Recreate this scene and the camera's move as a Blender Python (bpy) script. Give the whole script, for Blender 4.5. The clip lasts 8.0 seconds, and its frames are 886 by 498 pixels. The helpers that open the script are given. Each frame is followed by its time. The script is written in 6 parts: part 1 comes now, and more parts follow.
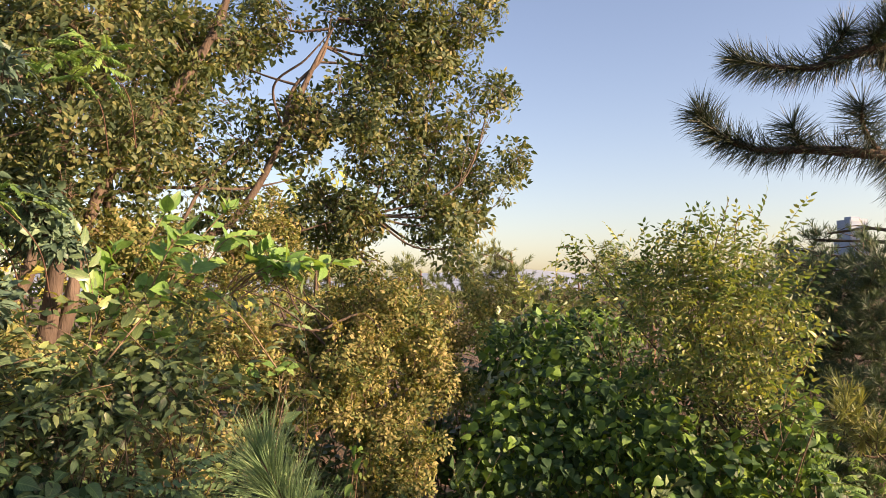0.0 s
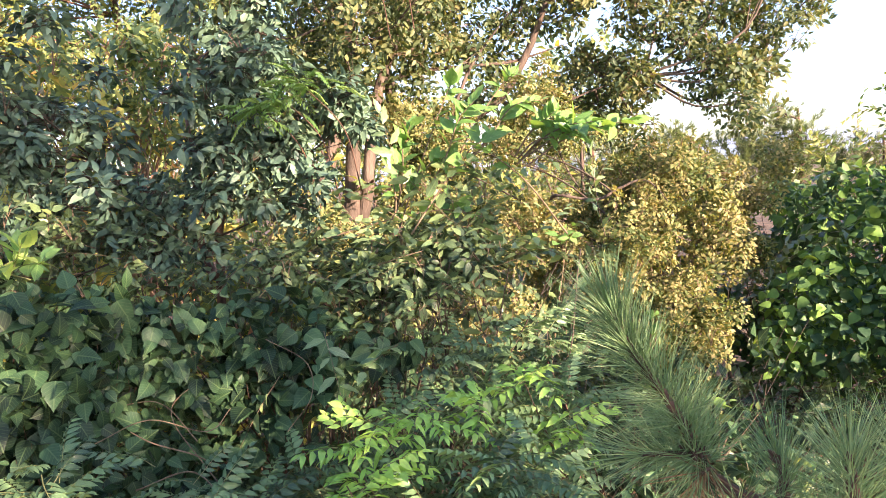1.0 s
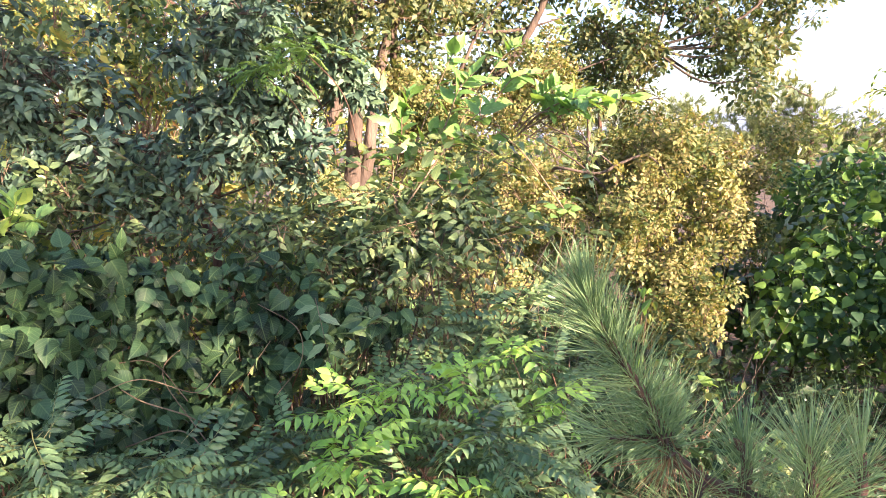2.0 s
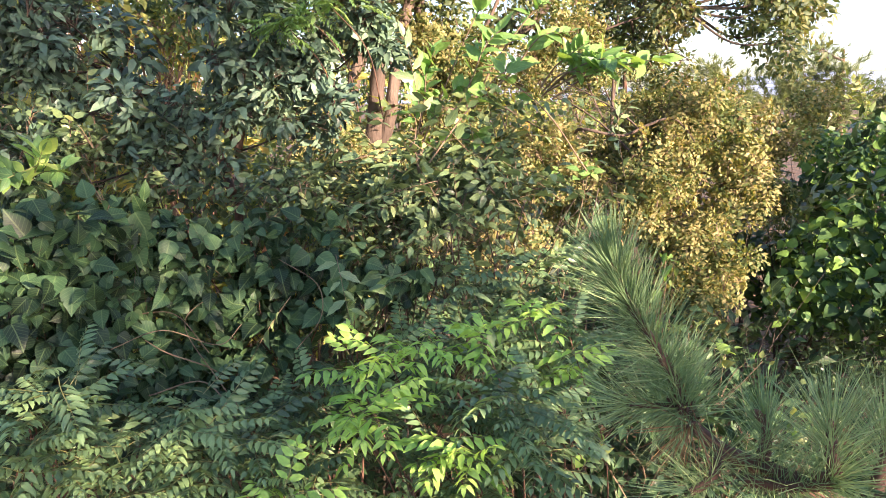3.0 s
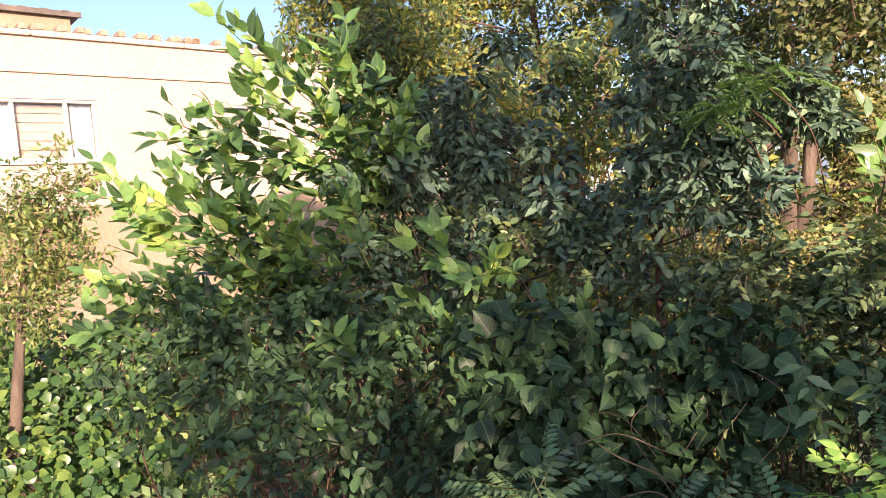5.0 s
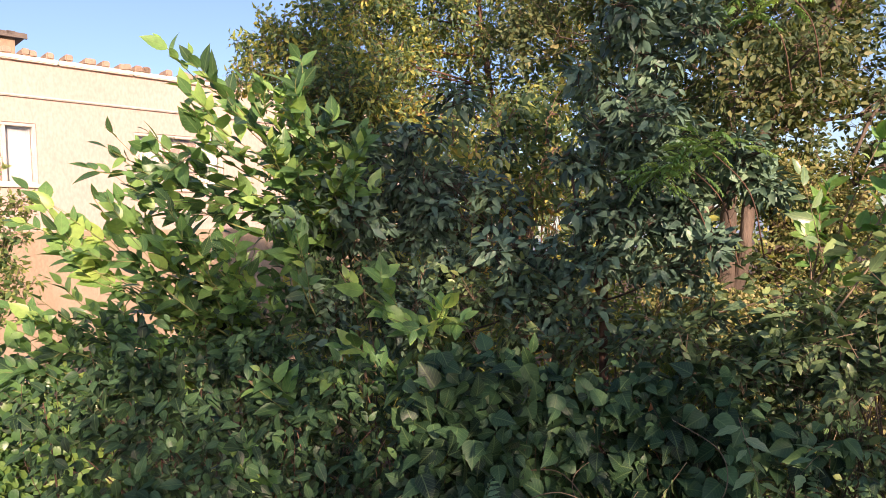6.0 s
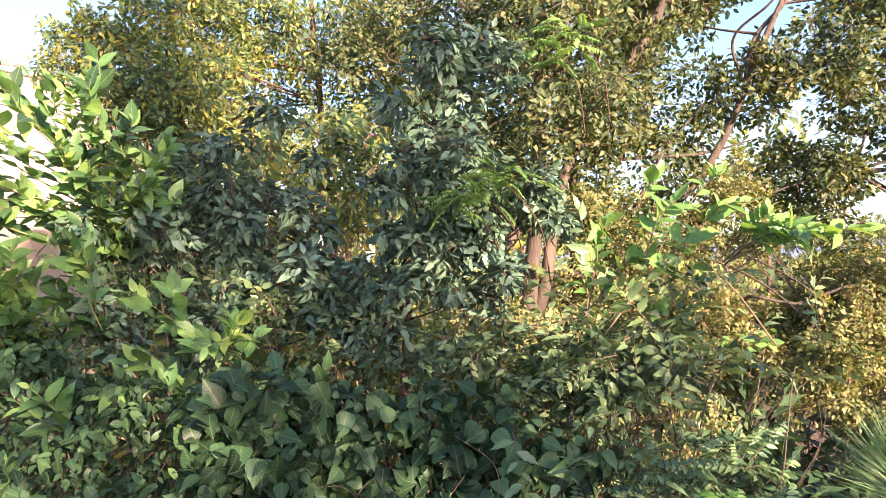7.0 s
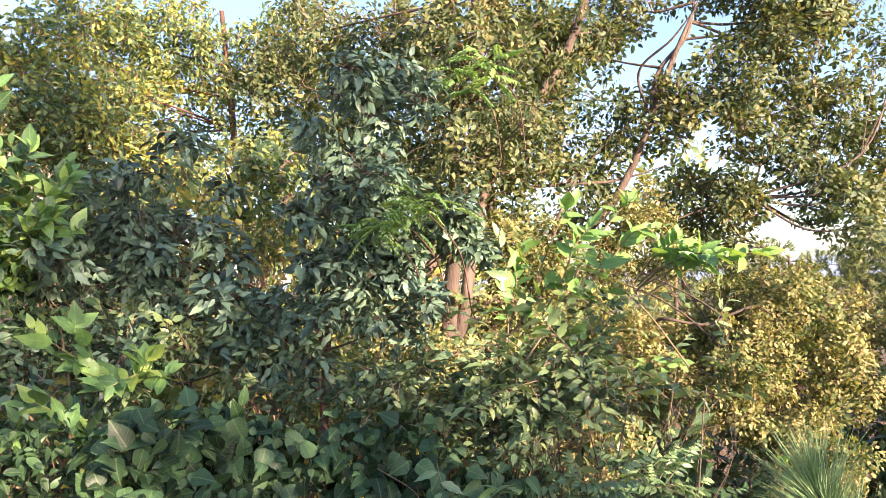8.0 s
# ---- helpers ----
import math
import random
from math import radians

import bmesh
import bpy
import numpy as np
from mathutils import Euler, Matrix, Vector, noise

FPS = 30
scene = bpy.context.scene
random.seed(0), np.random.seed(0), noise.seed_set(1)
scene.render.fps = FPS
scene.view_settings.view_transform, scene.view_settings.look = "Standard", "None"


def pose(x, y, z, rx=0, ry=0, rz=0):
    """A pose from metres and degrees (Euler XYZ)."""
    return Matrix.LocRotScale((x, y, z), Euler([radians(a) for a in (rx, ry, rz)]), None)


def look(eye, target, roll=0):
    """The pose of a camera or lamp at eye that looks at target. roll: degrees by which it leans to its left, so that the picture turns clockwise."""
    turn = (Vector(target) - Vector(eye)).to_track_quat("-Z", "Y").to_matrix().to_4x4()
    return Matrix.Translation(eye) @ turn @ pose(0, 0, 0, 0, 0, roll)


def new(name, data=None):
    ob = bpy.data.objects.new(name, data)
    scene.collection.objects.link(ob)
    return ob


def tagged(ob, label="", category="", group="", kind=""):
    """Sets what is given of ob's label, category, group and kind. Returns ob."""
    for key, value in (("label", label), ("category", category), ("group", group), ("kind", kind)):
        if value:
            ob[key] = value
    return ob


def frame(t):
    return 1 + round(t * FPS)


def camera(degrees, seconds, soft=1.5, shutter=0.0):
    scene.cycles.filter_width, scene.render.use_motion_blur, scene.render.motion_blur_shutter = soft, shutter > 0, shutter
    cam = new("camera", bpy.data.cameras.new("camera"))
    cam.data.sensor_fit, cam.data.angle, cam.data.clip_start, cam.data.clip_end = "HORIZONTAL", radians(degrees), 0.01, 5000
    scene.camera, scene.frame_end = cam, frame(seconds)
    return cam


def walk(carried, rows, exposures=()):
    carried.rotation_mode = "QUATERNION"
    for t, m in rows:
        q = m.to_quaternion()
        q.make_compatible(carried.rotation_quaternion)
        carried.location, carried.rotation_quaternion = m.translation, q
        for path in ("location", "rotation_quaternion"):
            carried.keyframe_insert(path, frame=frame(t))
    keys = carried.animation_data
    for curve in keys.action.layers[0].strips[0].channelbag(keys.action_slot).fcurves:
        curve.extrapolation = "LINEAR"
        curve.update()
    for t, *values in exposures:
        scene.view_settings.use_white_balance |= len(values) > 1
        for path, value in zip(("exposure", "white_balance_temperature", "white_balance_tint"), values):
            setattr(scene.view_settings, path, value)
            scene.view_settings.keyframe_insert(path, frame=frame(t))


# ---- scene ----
# the camera and its walk
cam = camera(63.0, 8.0, soft=0.7)
ROWS = [
    (0, -0.0650, 0.0129, 2.1946, 93.251, 0.513, 4.107),
    (0.3, -0.1360, 0.0085, 2.1477, 90.806, 0.995, 10.647),
    (0.5, -0.1570, 0.0367, 2.1540, 88.457, 1.825, 15.383),
    (1, -0.1930, 0.0554, 2.1434, 84.460, 4.251, 24.321),
    (1.5, -0.1720, 0.0697, 2.1510, 82.615, 4.804, 26.944),
    (1.7, -0.1610, 0.0668, 2.1571, 82.410, 3.789, 26.173),
    (2.8, -0.1530, 0.0623, 2.1733, 78.910, 0.284, 25.087),
    (3, -0.1690, 0.0662, 2.1701, 78.429, 0.912, 26.542),
    (3.4, -0.2790, 0.0443, 2.1738, 80.183, 3.024, 31.979),
    (3.5, -0.2990, 0.0411, 2.1688, 80.736, 3.477, 34.288),
    (4, -0.4010, 0.0059, 2.1598, 83.245, 5.201, 44.405),
    (4.5, -0.4230, -0.0128, 2.1723, 85.381, 6.048, 51.746),
    (4.7, -0.4170, -0.0138, 2.1704, 86.521, 6.288, 53.849),
    (5.8, -0.4420, -0.0050, 2.1991, 90.389, 4.159, 51.895),
    (6, -0.4410, -0.0051, 2.1981, 90.574, 3.324, 49.900),
    (6.5, -0.3960, 0.0063, 2.2118, 90.528, 1.799, 43.374),
    (7, -0.3170, 0.0433, 2.2088, 91.244, 1.164, 37.041),
    (7.5, -0.3050, 0.0633, 2.2112, 92.197, 1.646, 31.983),
    (8, -0.3370, 0.0504, 2.2136, 93.182, 2.108, 30.499),
]
BRIGHTEN = 1.58
EXPOSURES = [(t, BRIGHTEN + e, 7800 if t < 0.7 else 6450, 29) for t, e in (
    (0.0, -0.32), (0.5, -0.02), (1.0, 0.66), (1.5, 0.92), (1.7, 0.92), (2.8, 0.5), (3.0, 0.56), (3.4, 0.78), (3.7, 0.92), (4.0, 0.75),
    (4.5, 0.1), (4.7, 0.0), (5.8, -0.5), (6.0, -0.5), (6.4, -0.4), (7.0, 0.5), (7.5, 0.62), (8.0, 0.58))]
walk(cam, [(t, pose(x, y, z, rx, ry, rz)) for t, x, y, z, rx, ry, rz in ROWS], EXPOSURES)

# world and sun: a low evening sun from beyond the pine
SUN_AZ, SUN_EL = 109.0, 15.0
world = bpy.data.worlds.new("world")
scene.world = world
world.use_nodes = True
wn = world.node_tree.nodes
sky = wn.new("ShaderNodeTexSky")
sky.sky_type, sky.sun_disc = "NISHITA", False
sky.sun_elevation, sky.sun_rotation = radians(SUN_EL), radians(SUN_AZ)
sky.air_density, sky.dust_density, sky.ozone_density = 1.0, 1.25, 2.4
wn["Background"].inputs["Strength"].default_value = 0.116
world.node_tree.links.new(sky.outputs[0], wn["Background"].inputs["Color"])
sun = new("sun", bpy.data.lights.new("sun", "SUN"))
sun.data.energy, sun.data.angle, sun.data.color = 5.0, radians(0.6), (1.0, 0.79, 0.55)
to_sun = Vector((math.sin(radians(SUN_AZ)) * math.cos(radians(SUN_EL)), math.cos(radians(SUN_AZ)) * math.cos(radians(SUN_EL)), math.sin(radians(SUN_EL))))
sun.matrix_world = look(to_sun * 50, (0, 0, 0))

rng = np.random.default_rng(7)


# ---------------------------------------------------------------- materials
class Nodes:
    """A node material under construction."""

    def __init__(self, name):
        self.mat = bpy.data.materials.new(name)
        self.mat.use_nodes = True
        self.tree = self.mat.node_tree
        self.tree.nodes.clear()

    def add(self, kind, **settings):
        n = self.tree.nodes.new("ShaderNode" + kind)
        for key, value in settings.items():
            if key in n.inputs:
                n.inputs[key].default_value = value
        return n

    def link(self, a, b):
        self.tree.links.new(a, b)

    def math(self, op, a, b=0.0):
        n = self.tree.nodes.new("ShaderNodeMath")
        n.operation = op
        for slot, value in zip(n.inputs, (a, b)):
            if isinstance(value, (int, float)):
                slot.default_value = value
            else:
                self.link(value, slot)
        return n.outputs[0]

    def ramp(self, fac, stops):
        n = self.tree.nodes.new("ShaderNodeValToRGB")
        el = n.color_ramp.elements
        while len(el) < len(stops):
            el.new(0.5)
        for e, (p, c) in zip(el, stops):
            e.position, e.color = p, (*c, 1)
        self.link(fac, n.inputs[0])
        return n.outputs[0]

    def mix(self, fac, a, b, mode="MIX"):
        n = self.tree.nodes.new("ShaderNodeMix")
        n.data_type, n.blend_type = "RGBA", mode
        for slot, value in ((n.inputs[0], fac), (n.inputs[6], a), (n.inputs[7], b)):
            if isinstance(value, (int, float)):
                slot.default_value = value
            elif isinstance(value, tuple):
                slot.default_value = (*value, 1)
            else:
                self.link(value, slot)
        return n.outputs[2]


def leaf_material(name, stops, through_light=0.4, rough=0.42, veins=0.0, glow=(1.25, 1.2, 0.5), patch=1.6, gloss=0.5, tone=0.7):
    """Leaf: colour varies leaf by leaf and in larger patches, light comes through the blade."""
    k = Nodes(name)
    geo, info, tc = k.add("NewGeometry"), k.add("ObjectInfo"), k.add("TexCoord")
    rnd = k.math("FRACT", k.math("ADD", geo.outputs["Random Per Island"], info.outputs["Random"]))
    big = k.add("TexNoise", Scale=patch, Detail=2.0)
    k.link(geo.outputs["Position"], big.inputs["Vector"])
    fac = k.math("ADD", k.math("MULTIPLY", rnd, 0.6), k.math("MULTIPLY", k.math("SUBTRACT", big.outputs[0], 0.3), 0.9))
    col = k.ramp(fac, [(p, tuple(tone * q for q in c)) for p, c in stops])
    grain = k.add("TexNoise", Scale=60.0, Detail=3.0)
    k.link(geo.outputs["Position"], grain.inputs["Vector"])
    col = k.mix(0.35, col, k.ramp(grain.outputs[0], [(0.3, (0.55, 0.55, 0.5)), (0.7, (1.3, 1.3, 1.15))]), "MULTIPLY")
    bump_from = grain.outputs[0]
    if veins:
        sep = k.add("SeparateXYZ")
        k.link(tc.outputs["UV"], sep.inputs[0])
        off = k.math("ABSOLUTE", k.math("SUBTRACT", sep.outputs[0], 0.5))
        mid = k.math("LESS_THAN", off, 0.028)
        side = k.math("SINE", k.math("MULTIPLY", k.math("SUBTRACT", sep.outputs[1], k.math("MULTIPLY", off, 0.7)), 46.0))
        side = k.math("MULTIPLY", k.math("GREATER_THAN", side, 0.86), 0.45)
        line = k.math("MULTIPLY", k.math("MAXIMUM", mid, side), veins)
        col = k.mix(line, col, (0.30, 0.42, 0.16))
        bump_from = k.math("ADD", k.math("MULTIPLY", grain.outputs[0], 0.4), line)
    bump = k.add("Bump", Strength=0.6 if veins else 0.35, Distance=0.004)
    k.link(bump_from, bump.inputs["Height"])
    body = k.add("BsdfPrincipled", Roughness=rough)
    body.inputs["Specular IOR Level"].default_value = gloss
    k.link(col, body.inputs["Base Color"])
    k.link(bump.outputs[0], body.inputs["Normal"])
    trans = k.add("BsdfTranslucent")
    k.link(k.mix(1.0, col, glow, "MULTIPLY"), trans.inputs["Color"])
    both, out = k.add("MixShader"), k.add("OutputMaterial")
    both.inputs[0].default_value = through_light
    k.link(body.outputs[0], both.inputs[1])
    k.link(trans.outputs[0], both.inputs[2])
    k.link(both.outputs[0], out.inputs[0])
    return k.mat


def surface(name, stops, scale=4.0, rough=0.8, bump=0.3, stretch=(1, 1, 1), fine=40.0, depth=0.01, spots=None, metal=0.0):
    """Wall, bark, soil: two scales of colour noise with relief."""
    k = Nodes(name)
    geo = k.add("NewGeometry")
    mp = k.add("Mapping")
    mp.inputs["Scale"].default_value = stretch
    k.link(geo.outputs["Position"], mp.inputs["Vector"])
    a, b = k.add("TexNoise", Scale=scale, Detail=6.0, Roughness=0.6), k.add("TexNoise", Scale=fine, Detail=4.0)
    k.link(mp.outputs[0], a.inputs["Vector"])
    k.link(mp.outputs[0], b.inputs["Vector"])
    col = k.ramp(a.outputs[0], stops)
    col = k.mix(0.4, col, k.ramp(b.outputs[0], [(0.25, (0.6, 0.6, 0.6)), (0.75, (1.3, 1.3, 1.3))]), "MULTIPLY")
    if spots:
        v = k.add("TexVoronoi", Scale=spots[0])
        k.link(geo.outputs["Position"], v.inputs["Vector"])
        col = k.mix(k.ramp(v.outputs[0], [(0.1, (1, 1, 1)), (0.35, (0, 0, 0))]), col, spots[1])
    bm_ = k.add("Bump", Strength=bump, Distance=depth)
    k.link(k.math("ADD", a.outputs[0], k.math("MULTIPLY", b.outputs[0], 0.5)), bm_.inputs["Height"])
    body, out = k.add("BsdfPrincipled", Roughness=rough, Metallic=metal), k.add("OutputMaterial")
    k.link(col, body.inputs["Base Color"])
    k.link(bm_.outputs[0], body.inputs["Normal"])
    k.link(body.outputs[0], out.inputs[0])
    return k.mat


OAK_LEAF = leaf_material("oak_leaf", [(0.1, (0.050, 0.092, 0.050)), (0.4, (0.108, 0.160, 0.075)), (0.65, (0.20, 0.24, 0.100)), (0.9, (0.35, 0.320, 0.145))], 0.38, 0.5, gloss=0.3, tone=0.84, patch=2.2)
OLIVE_LEAF = leaf_material("olive_leaf", [(0.1, (0.080, 0.140, 0.055)), (0.32, (0.175, 0.230, 0.080)), (0.55, (0.330, 0.330, 0.130)), (0.75, (0.470, 0.415, 0.190)), (0.98, (0.560, 0.450, 0.250))], 0.34, 0.55, patch=2.8, gloss=0.25, tone=0.85)
GOLD_LEAF = leaf_material("gold_leaf", [(0.12, (0.045, 0.092, 0.060)), (0.42, (0.115, 0.180, 0.088)), (0.62, (0.215, 0.275, 0.085)), (0.78, (0.430, 0.400, 0.100)), (0.96, (0.490, 0.270, 0.115))], 0.42, 0.5, patch=2.6, gloss=0.3, tone=1.2)
# darkest stops of blue, mid and vine leaves imitate shadow between leaves
BLUE_LEAF = leaf_material("blue_leaf", [(0.15, (0.026, 0.050, 0.040)), (0.5, (0.080, 0.142, 0.098)), (0.75, (0.130, 0.205, 0.130)), (0.98, (0.185, 0.265, 0.160))], 0.08, 0.42, gloss=0.32, tone=1.3, patch=4.0)
MID_LEAF = leaf_material("mid_leaf", [(0.18, (0.026, 0.052, 0.028)), (0.48, (0.092, 0.158, 0.076)), (0.78, (0.220, 0.305, 0.128)), (1.0, (0.440, 0.455, 0.140))], 0.14, 0.36, 0.2, patch=4.0, gloss=0.4, tone=1.03)
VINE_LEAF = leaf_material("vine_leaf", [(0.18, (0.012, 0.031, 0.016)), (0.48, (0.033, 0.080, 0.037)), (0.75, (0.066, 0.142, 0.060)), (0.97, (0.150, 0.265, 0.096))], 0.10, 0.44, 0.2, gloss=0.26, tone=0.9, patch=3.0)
PALE_LEAF = leaf_material("pale_leaf", [(0.1, (0.127, 0.216, 0.108)), (0.5, (0.202, 0.316, 0.140)), (0.9, (0.341, 0.442, 0.164))], 0.2, 0.32, 0.4, gloss=0.6, tone=0.85)
FROND_LEAF = leaf_material("lime_frond_leaf", [(0.1, (0.19, 0.39, 0.085)), (0.5, (0.31, 0.55, 0.12)), (0.9, (0.45, 0.66, 0.15))], 0.36, 0.36, 0.3, tone=1.2)
DEAD_LEAF = leaf_material("dead_leaf", [(0.1, (0.30, 0.12, 0.05)), (0.5, (0.50, 0.24, 0.10)), (0.9, (0.60, 0.36, 0.18))], 0.3, 0.6)
LIME_LEAF = leaf_material("lime_leaf", [(0.1, (0.12, 0.28, 0.08)), (0.5, (0.21, 0.41, 0.11)), (0.9, (0.34, 0.52, 0.15))], 0.36, 0.36, 0.4, tone=0.9)
# shoot and sumac leaves carry gap shadow in their darkest stop too
SHOOT_LEAF = leaf_material("shoot_leaf", [(0.15, (0.034, 0.082, 0.036)), (0.48, (0.108, 0.238, 0.078)), (0.7, (0.230, 0.400, 0.110)), (0.95, (0.400, 0.520, 0.130))], 0.34, 0.36, 0.3, tone=1.05, patch=3.5)
SUMAC_LEAF = leaf_material("sumac_leaf", [(0.15, (0.036, 0.072, 0.036)), (0.5, (0.106, 0.190, 0.082)), (0.75, (0.190, 0.300, 0.120)), (0.98, (0.320, 0.450, 0.155))], 0.12, 0.34, 0.2, gloss=0.5, tone=1.22, patch=4.0)
YELLOW_LEAF = leaf_material("yellow_leaf", [(0.1, (0.070, 0.146, 0.056)), (0.4, (0.150, 0.240, 0.080)), (0.65, (0.288, 0.348, 0.116)), (0.95, (0.480, 0.474, 0.172))], 0.38, 0.4, patch=2.4, tone=0.88)
# lime stops put sunlight into some leaves at random
KUDZU_LEAF = leaf_material("kudzu_leaf", [(0.1, (0.052, 0.119, 0.062)), (0.45, (0.096, 0.204, 0.080)), (0.7, (0.227, 0.419, 0.096)), (0.95, (0.408, 0.589, 0.113))], 0.3, 0.45, gloss=0.2)
IVY_LEAF = leaf_material("ivy_leaf", [(0.1, (0.061, 0.149, 0.061)), (0.5, (0.115, 0.243, 0.068)), (0.9, (0.270, 0.392, 0.081))], 0.3, 0.36)
NEEDLE = leaf_material("pine_needle", [(0.1, (0.10, 0.185, 0.095)), (0.5, (0.185, 0.300, 0.140)), (0.9, (0.330, 0.440, 0.215))], 0.14, 0.42, gloss=0.22, tone=1.12)
DEAD_NEEDLE = leaf_material("dead_needle", [(0.1, (0.26, 0.13, 0.06)), (0.9, (0.48, 0.28, 0.14))], 0.1, 0.6)
# the tall pine's backlit darkness is put into this needle colour
BACKLIT_NEEDLE = leaf_material("backlit_needle", [(0.1, (0.032, 0.057, 0.036)), (0.5, (0.050, 0.088, 0.050)), (0.9, (0.085, 0.124, 0.062))], 0.15, 0.5)
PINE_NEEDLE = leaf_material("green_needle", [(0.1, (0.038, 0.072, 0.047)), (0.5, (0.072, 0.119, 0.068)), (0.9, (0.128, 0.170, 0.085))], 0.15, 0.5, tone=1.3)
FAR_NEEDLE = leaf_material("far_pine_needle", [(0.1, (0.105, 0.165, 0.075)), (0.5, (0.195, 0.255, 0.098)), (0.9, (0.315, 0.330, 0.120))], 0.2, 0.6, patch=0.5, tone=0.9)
BARK = surface("bark", [(0.3, (0.05, 0.036, 0.027)), (0.55, (0.105, 0.078, 0.058)), (0.75, (0.165, 0.125, 0.095))], 9.0, 0.9, 0.9, (1, 1, 0.25), 60.0, 0.02)
RED_BARK = surface("red_bark", [(0.3, (0.07, 0.04, 0.028)), (0.6, (0.14, 0.075, 0.05)), (0.8, (0.22, 0.13, 0.085))], 14.0, 0.85, 0.6, (1, 1, 0.4), 80.0, 0.008)
PALE_RED_BARK = surface("pale_red_bark", [(0.3, (0.20, 0.115, 0.075)), (0.7, (0.36, 0.22, 0.15))], 14.0, 0.8, 0.4, (1, 1, 0.4), 80.0, 0.005)
TWIG = surface("twig_bark", [(0.3, (0.12, 0.08, 0.05)), (0.7, (0.24, 0.18, 0.11))], 20.0, 0.8, 0.3, (1, 1, 1), 90.0, 0.003)
GREEN_TWIG = surface("green_twig", [(0.3, (0.14, 0.17, 0.05)), (0.7, (0.26, 0.26, 0.10))], 20.0, 0.6, 0.2, (1, 1, 1), 90.0, 0.003)
SOIL = surface("soil", [(0.3, (0.05, 0.035, 0.02)), (0.5, (0.12, 0.08, 0.045)), (0.7, (0.22, 0.13, 0.07))], 2.5, 0.95, 1.0, (1, 1, 1), 30.0, 0.04, (14.0, (0.26, 0.14, 0.07)))
PLASTER = surface("plaster", [(0.3, (0.395, 0.305, 0.262)), (0.5, (0.41, 0.316, 0.274)), (0.75, (0.42, 0.328, 0.288))], 0.7, 0.9, 0.02, (1, 1, 0.5), 25.0, 0.004)
PLINTH = surface("plinth_plaster", [(0.3, (0.23, 0.165, 0.11)), (0.5, (0.29, 0.215, 0.148)), (0.75, (0.33, 0.26, 0.19))], 1.1, 0.92, 0.3, (1, 1, 0.6), 30.0, 0.006)
COPING = surface("coping_stone", [(0.3, (0.55, 0.47, 0.40)), (0.7, (0.74, 0.67, 0.58))], 3.0, 0.85, 0.3, (1, 1, 1), 40.0, 0.005)
CLAY = surface("clay_tile", [(0.3, (0.27, 0.19, 0.14)), (0.7, (0.38, 0.28, 0.21))], 6.0, 0.85, 0.4, (1, 1, 1), 50.0, 0.005)
DARK_TILE = surface("dark_roof_tile", [(0.3, (0.08, 0.07, 0.06)), (0.7, (0.16, 0.13, 0.11))], 6.0, 0.8, 0.4, (1, 1, 1), 50.0, 0.005)
FRAME_PAINT = surface("window_frame_paint", [(0.3, (0.42, 0.37, 0.33)), (0.7, (0.50, 0.45, 0.40))], 5.0, 0.5, 0.1, (1, 1, 1), 60.0, 0.002)
BLIND = surface("blind_cloth", [(0.3, (0.17, 0.115, 0.09)), (0.7, (0.22, 0.16, 0.125))], 4.0, 0.9, 0.2, (1, 1, 3), 60.0, 0.004)
CURTAIN = surface("pale_curtain", [(0.3, (0.22, 0.21, 0.205)), (0.7, (0.27, 0.255, 0.25))], 4.0, 0.9, 0.2, (1, 6, 1), 60.0, 0.004)
# distance haze is painted into these pale blue hill and tower colours
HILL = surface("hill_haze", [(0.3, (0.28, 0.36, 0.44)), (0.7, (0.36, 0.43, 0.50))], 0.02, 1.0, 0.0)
HAZED_TOWER = surface("hazed_tower_wall", [(0.3, (0.20, 0.27, 0.36)), (0.7, (0.23, 0.30, 0.39))], 0.05, 0.9, 0.0)
HAZED_TOWER_BAND = surface("hazed_window_band", [(0.3, (0.17, 0.24, 0.33)), (0.7, (0.20, 0.27, 0.35))], 0.05, 0.6, 0.0)


def glass_material():
    k = Nodes("window_glass")
    body, out = k.add("BsdfPrincipled", Roughness=0.03), k.add("OutputMaterial")
    body.inputs["Base Color"].default_value = (0.9, 0.93, 0.93, 1)
    body.inputs["Transmission Weight"].default_value = 1.0
    body.inputs["IOR"].default_value = 1.45
    k.link(body.outputs[0], out.inputs[0])
    return k.mat


GLASS = glass_material()


# ---------------------------------------------------------------- mesh helpers
def mesh_from(name, geo, mats, smooth=True):
    """A mesh from (verts, triangles, uv per vertex, material per triangle)."""
    v, t, uv, mi = geo
    me = bpy.data.meshes.new(name)
    me.vertices.add(len(v))
    me.vertices.foreach_set("co", np.asarray(v, np.float32).ravel())
    me.loops.add(len(t) * 3)
    me.loops.foreach_set("vertex_index", np.asarray(t, np.int32).ravel())
    me.polygons.add(len(t))
    me.polygons.foreach_set("loop_start", np.arange(0, len(t) * 3, 3, dtype=np.int32))
    me.polygons.foreach_set("material_index", np.asarray(mi, np.int32))
    me.polygons.foreach_set("use_smooth", np.full(len(t), smooth))
    layer = me.uv_layers.new(name="UVMap")
    layer.data.foreach_set("uv", np.asarray(uv, np.float32)[np.asarray(t).ravel()].ravel())
    for m in mats:
        me.materials.append(m)
    me.update(calc_edges=True)
    me.validate()
    return me


def part(name, me, parent, label="", kind=""):
    ob = new(name, me)
    ob.parent = parent
    return tagged(ob, label, kind=kind)


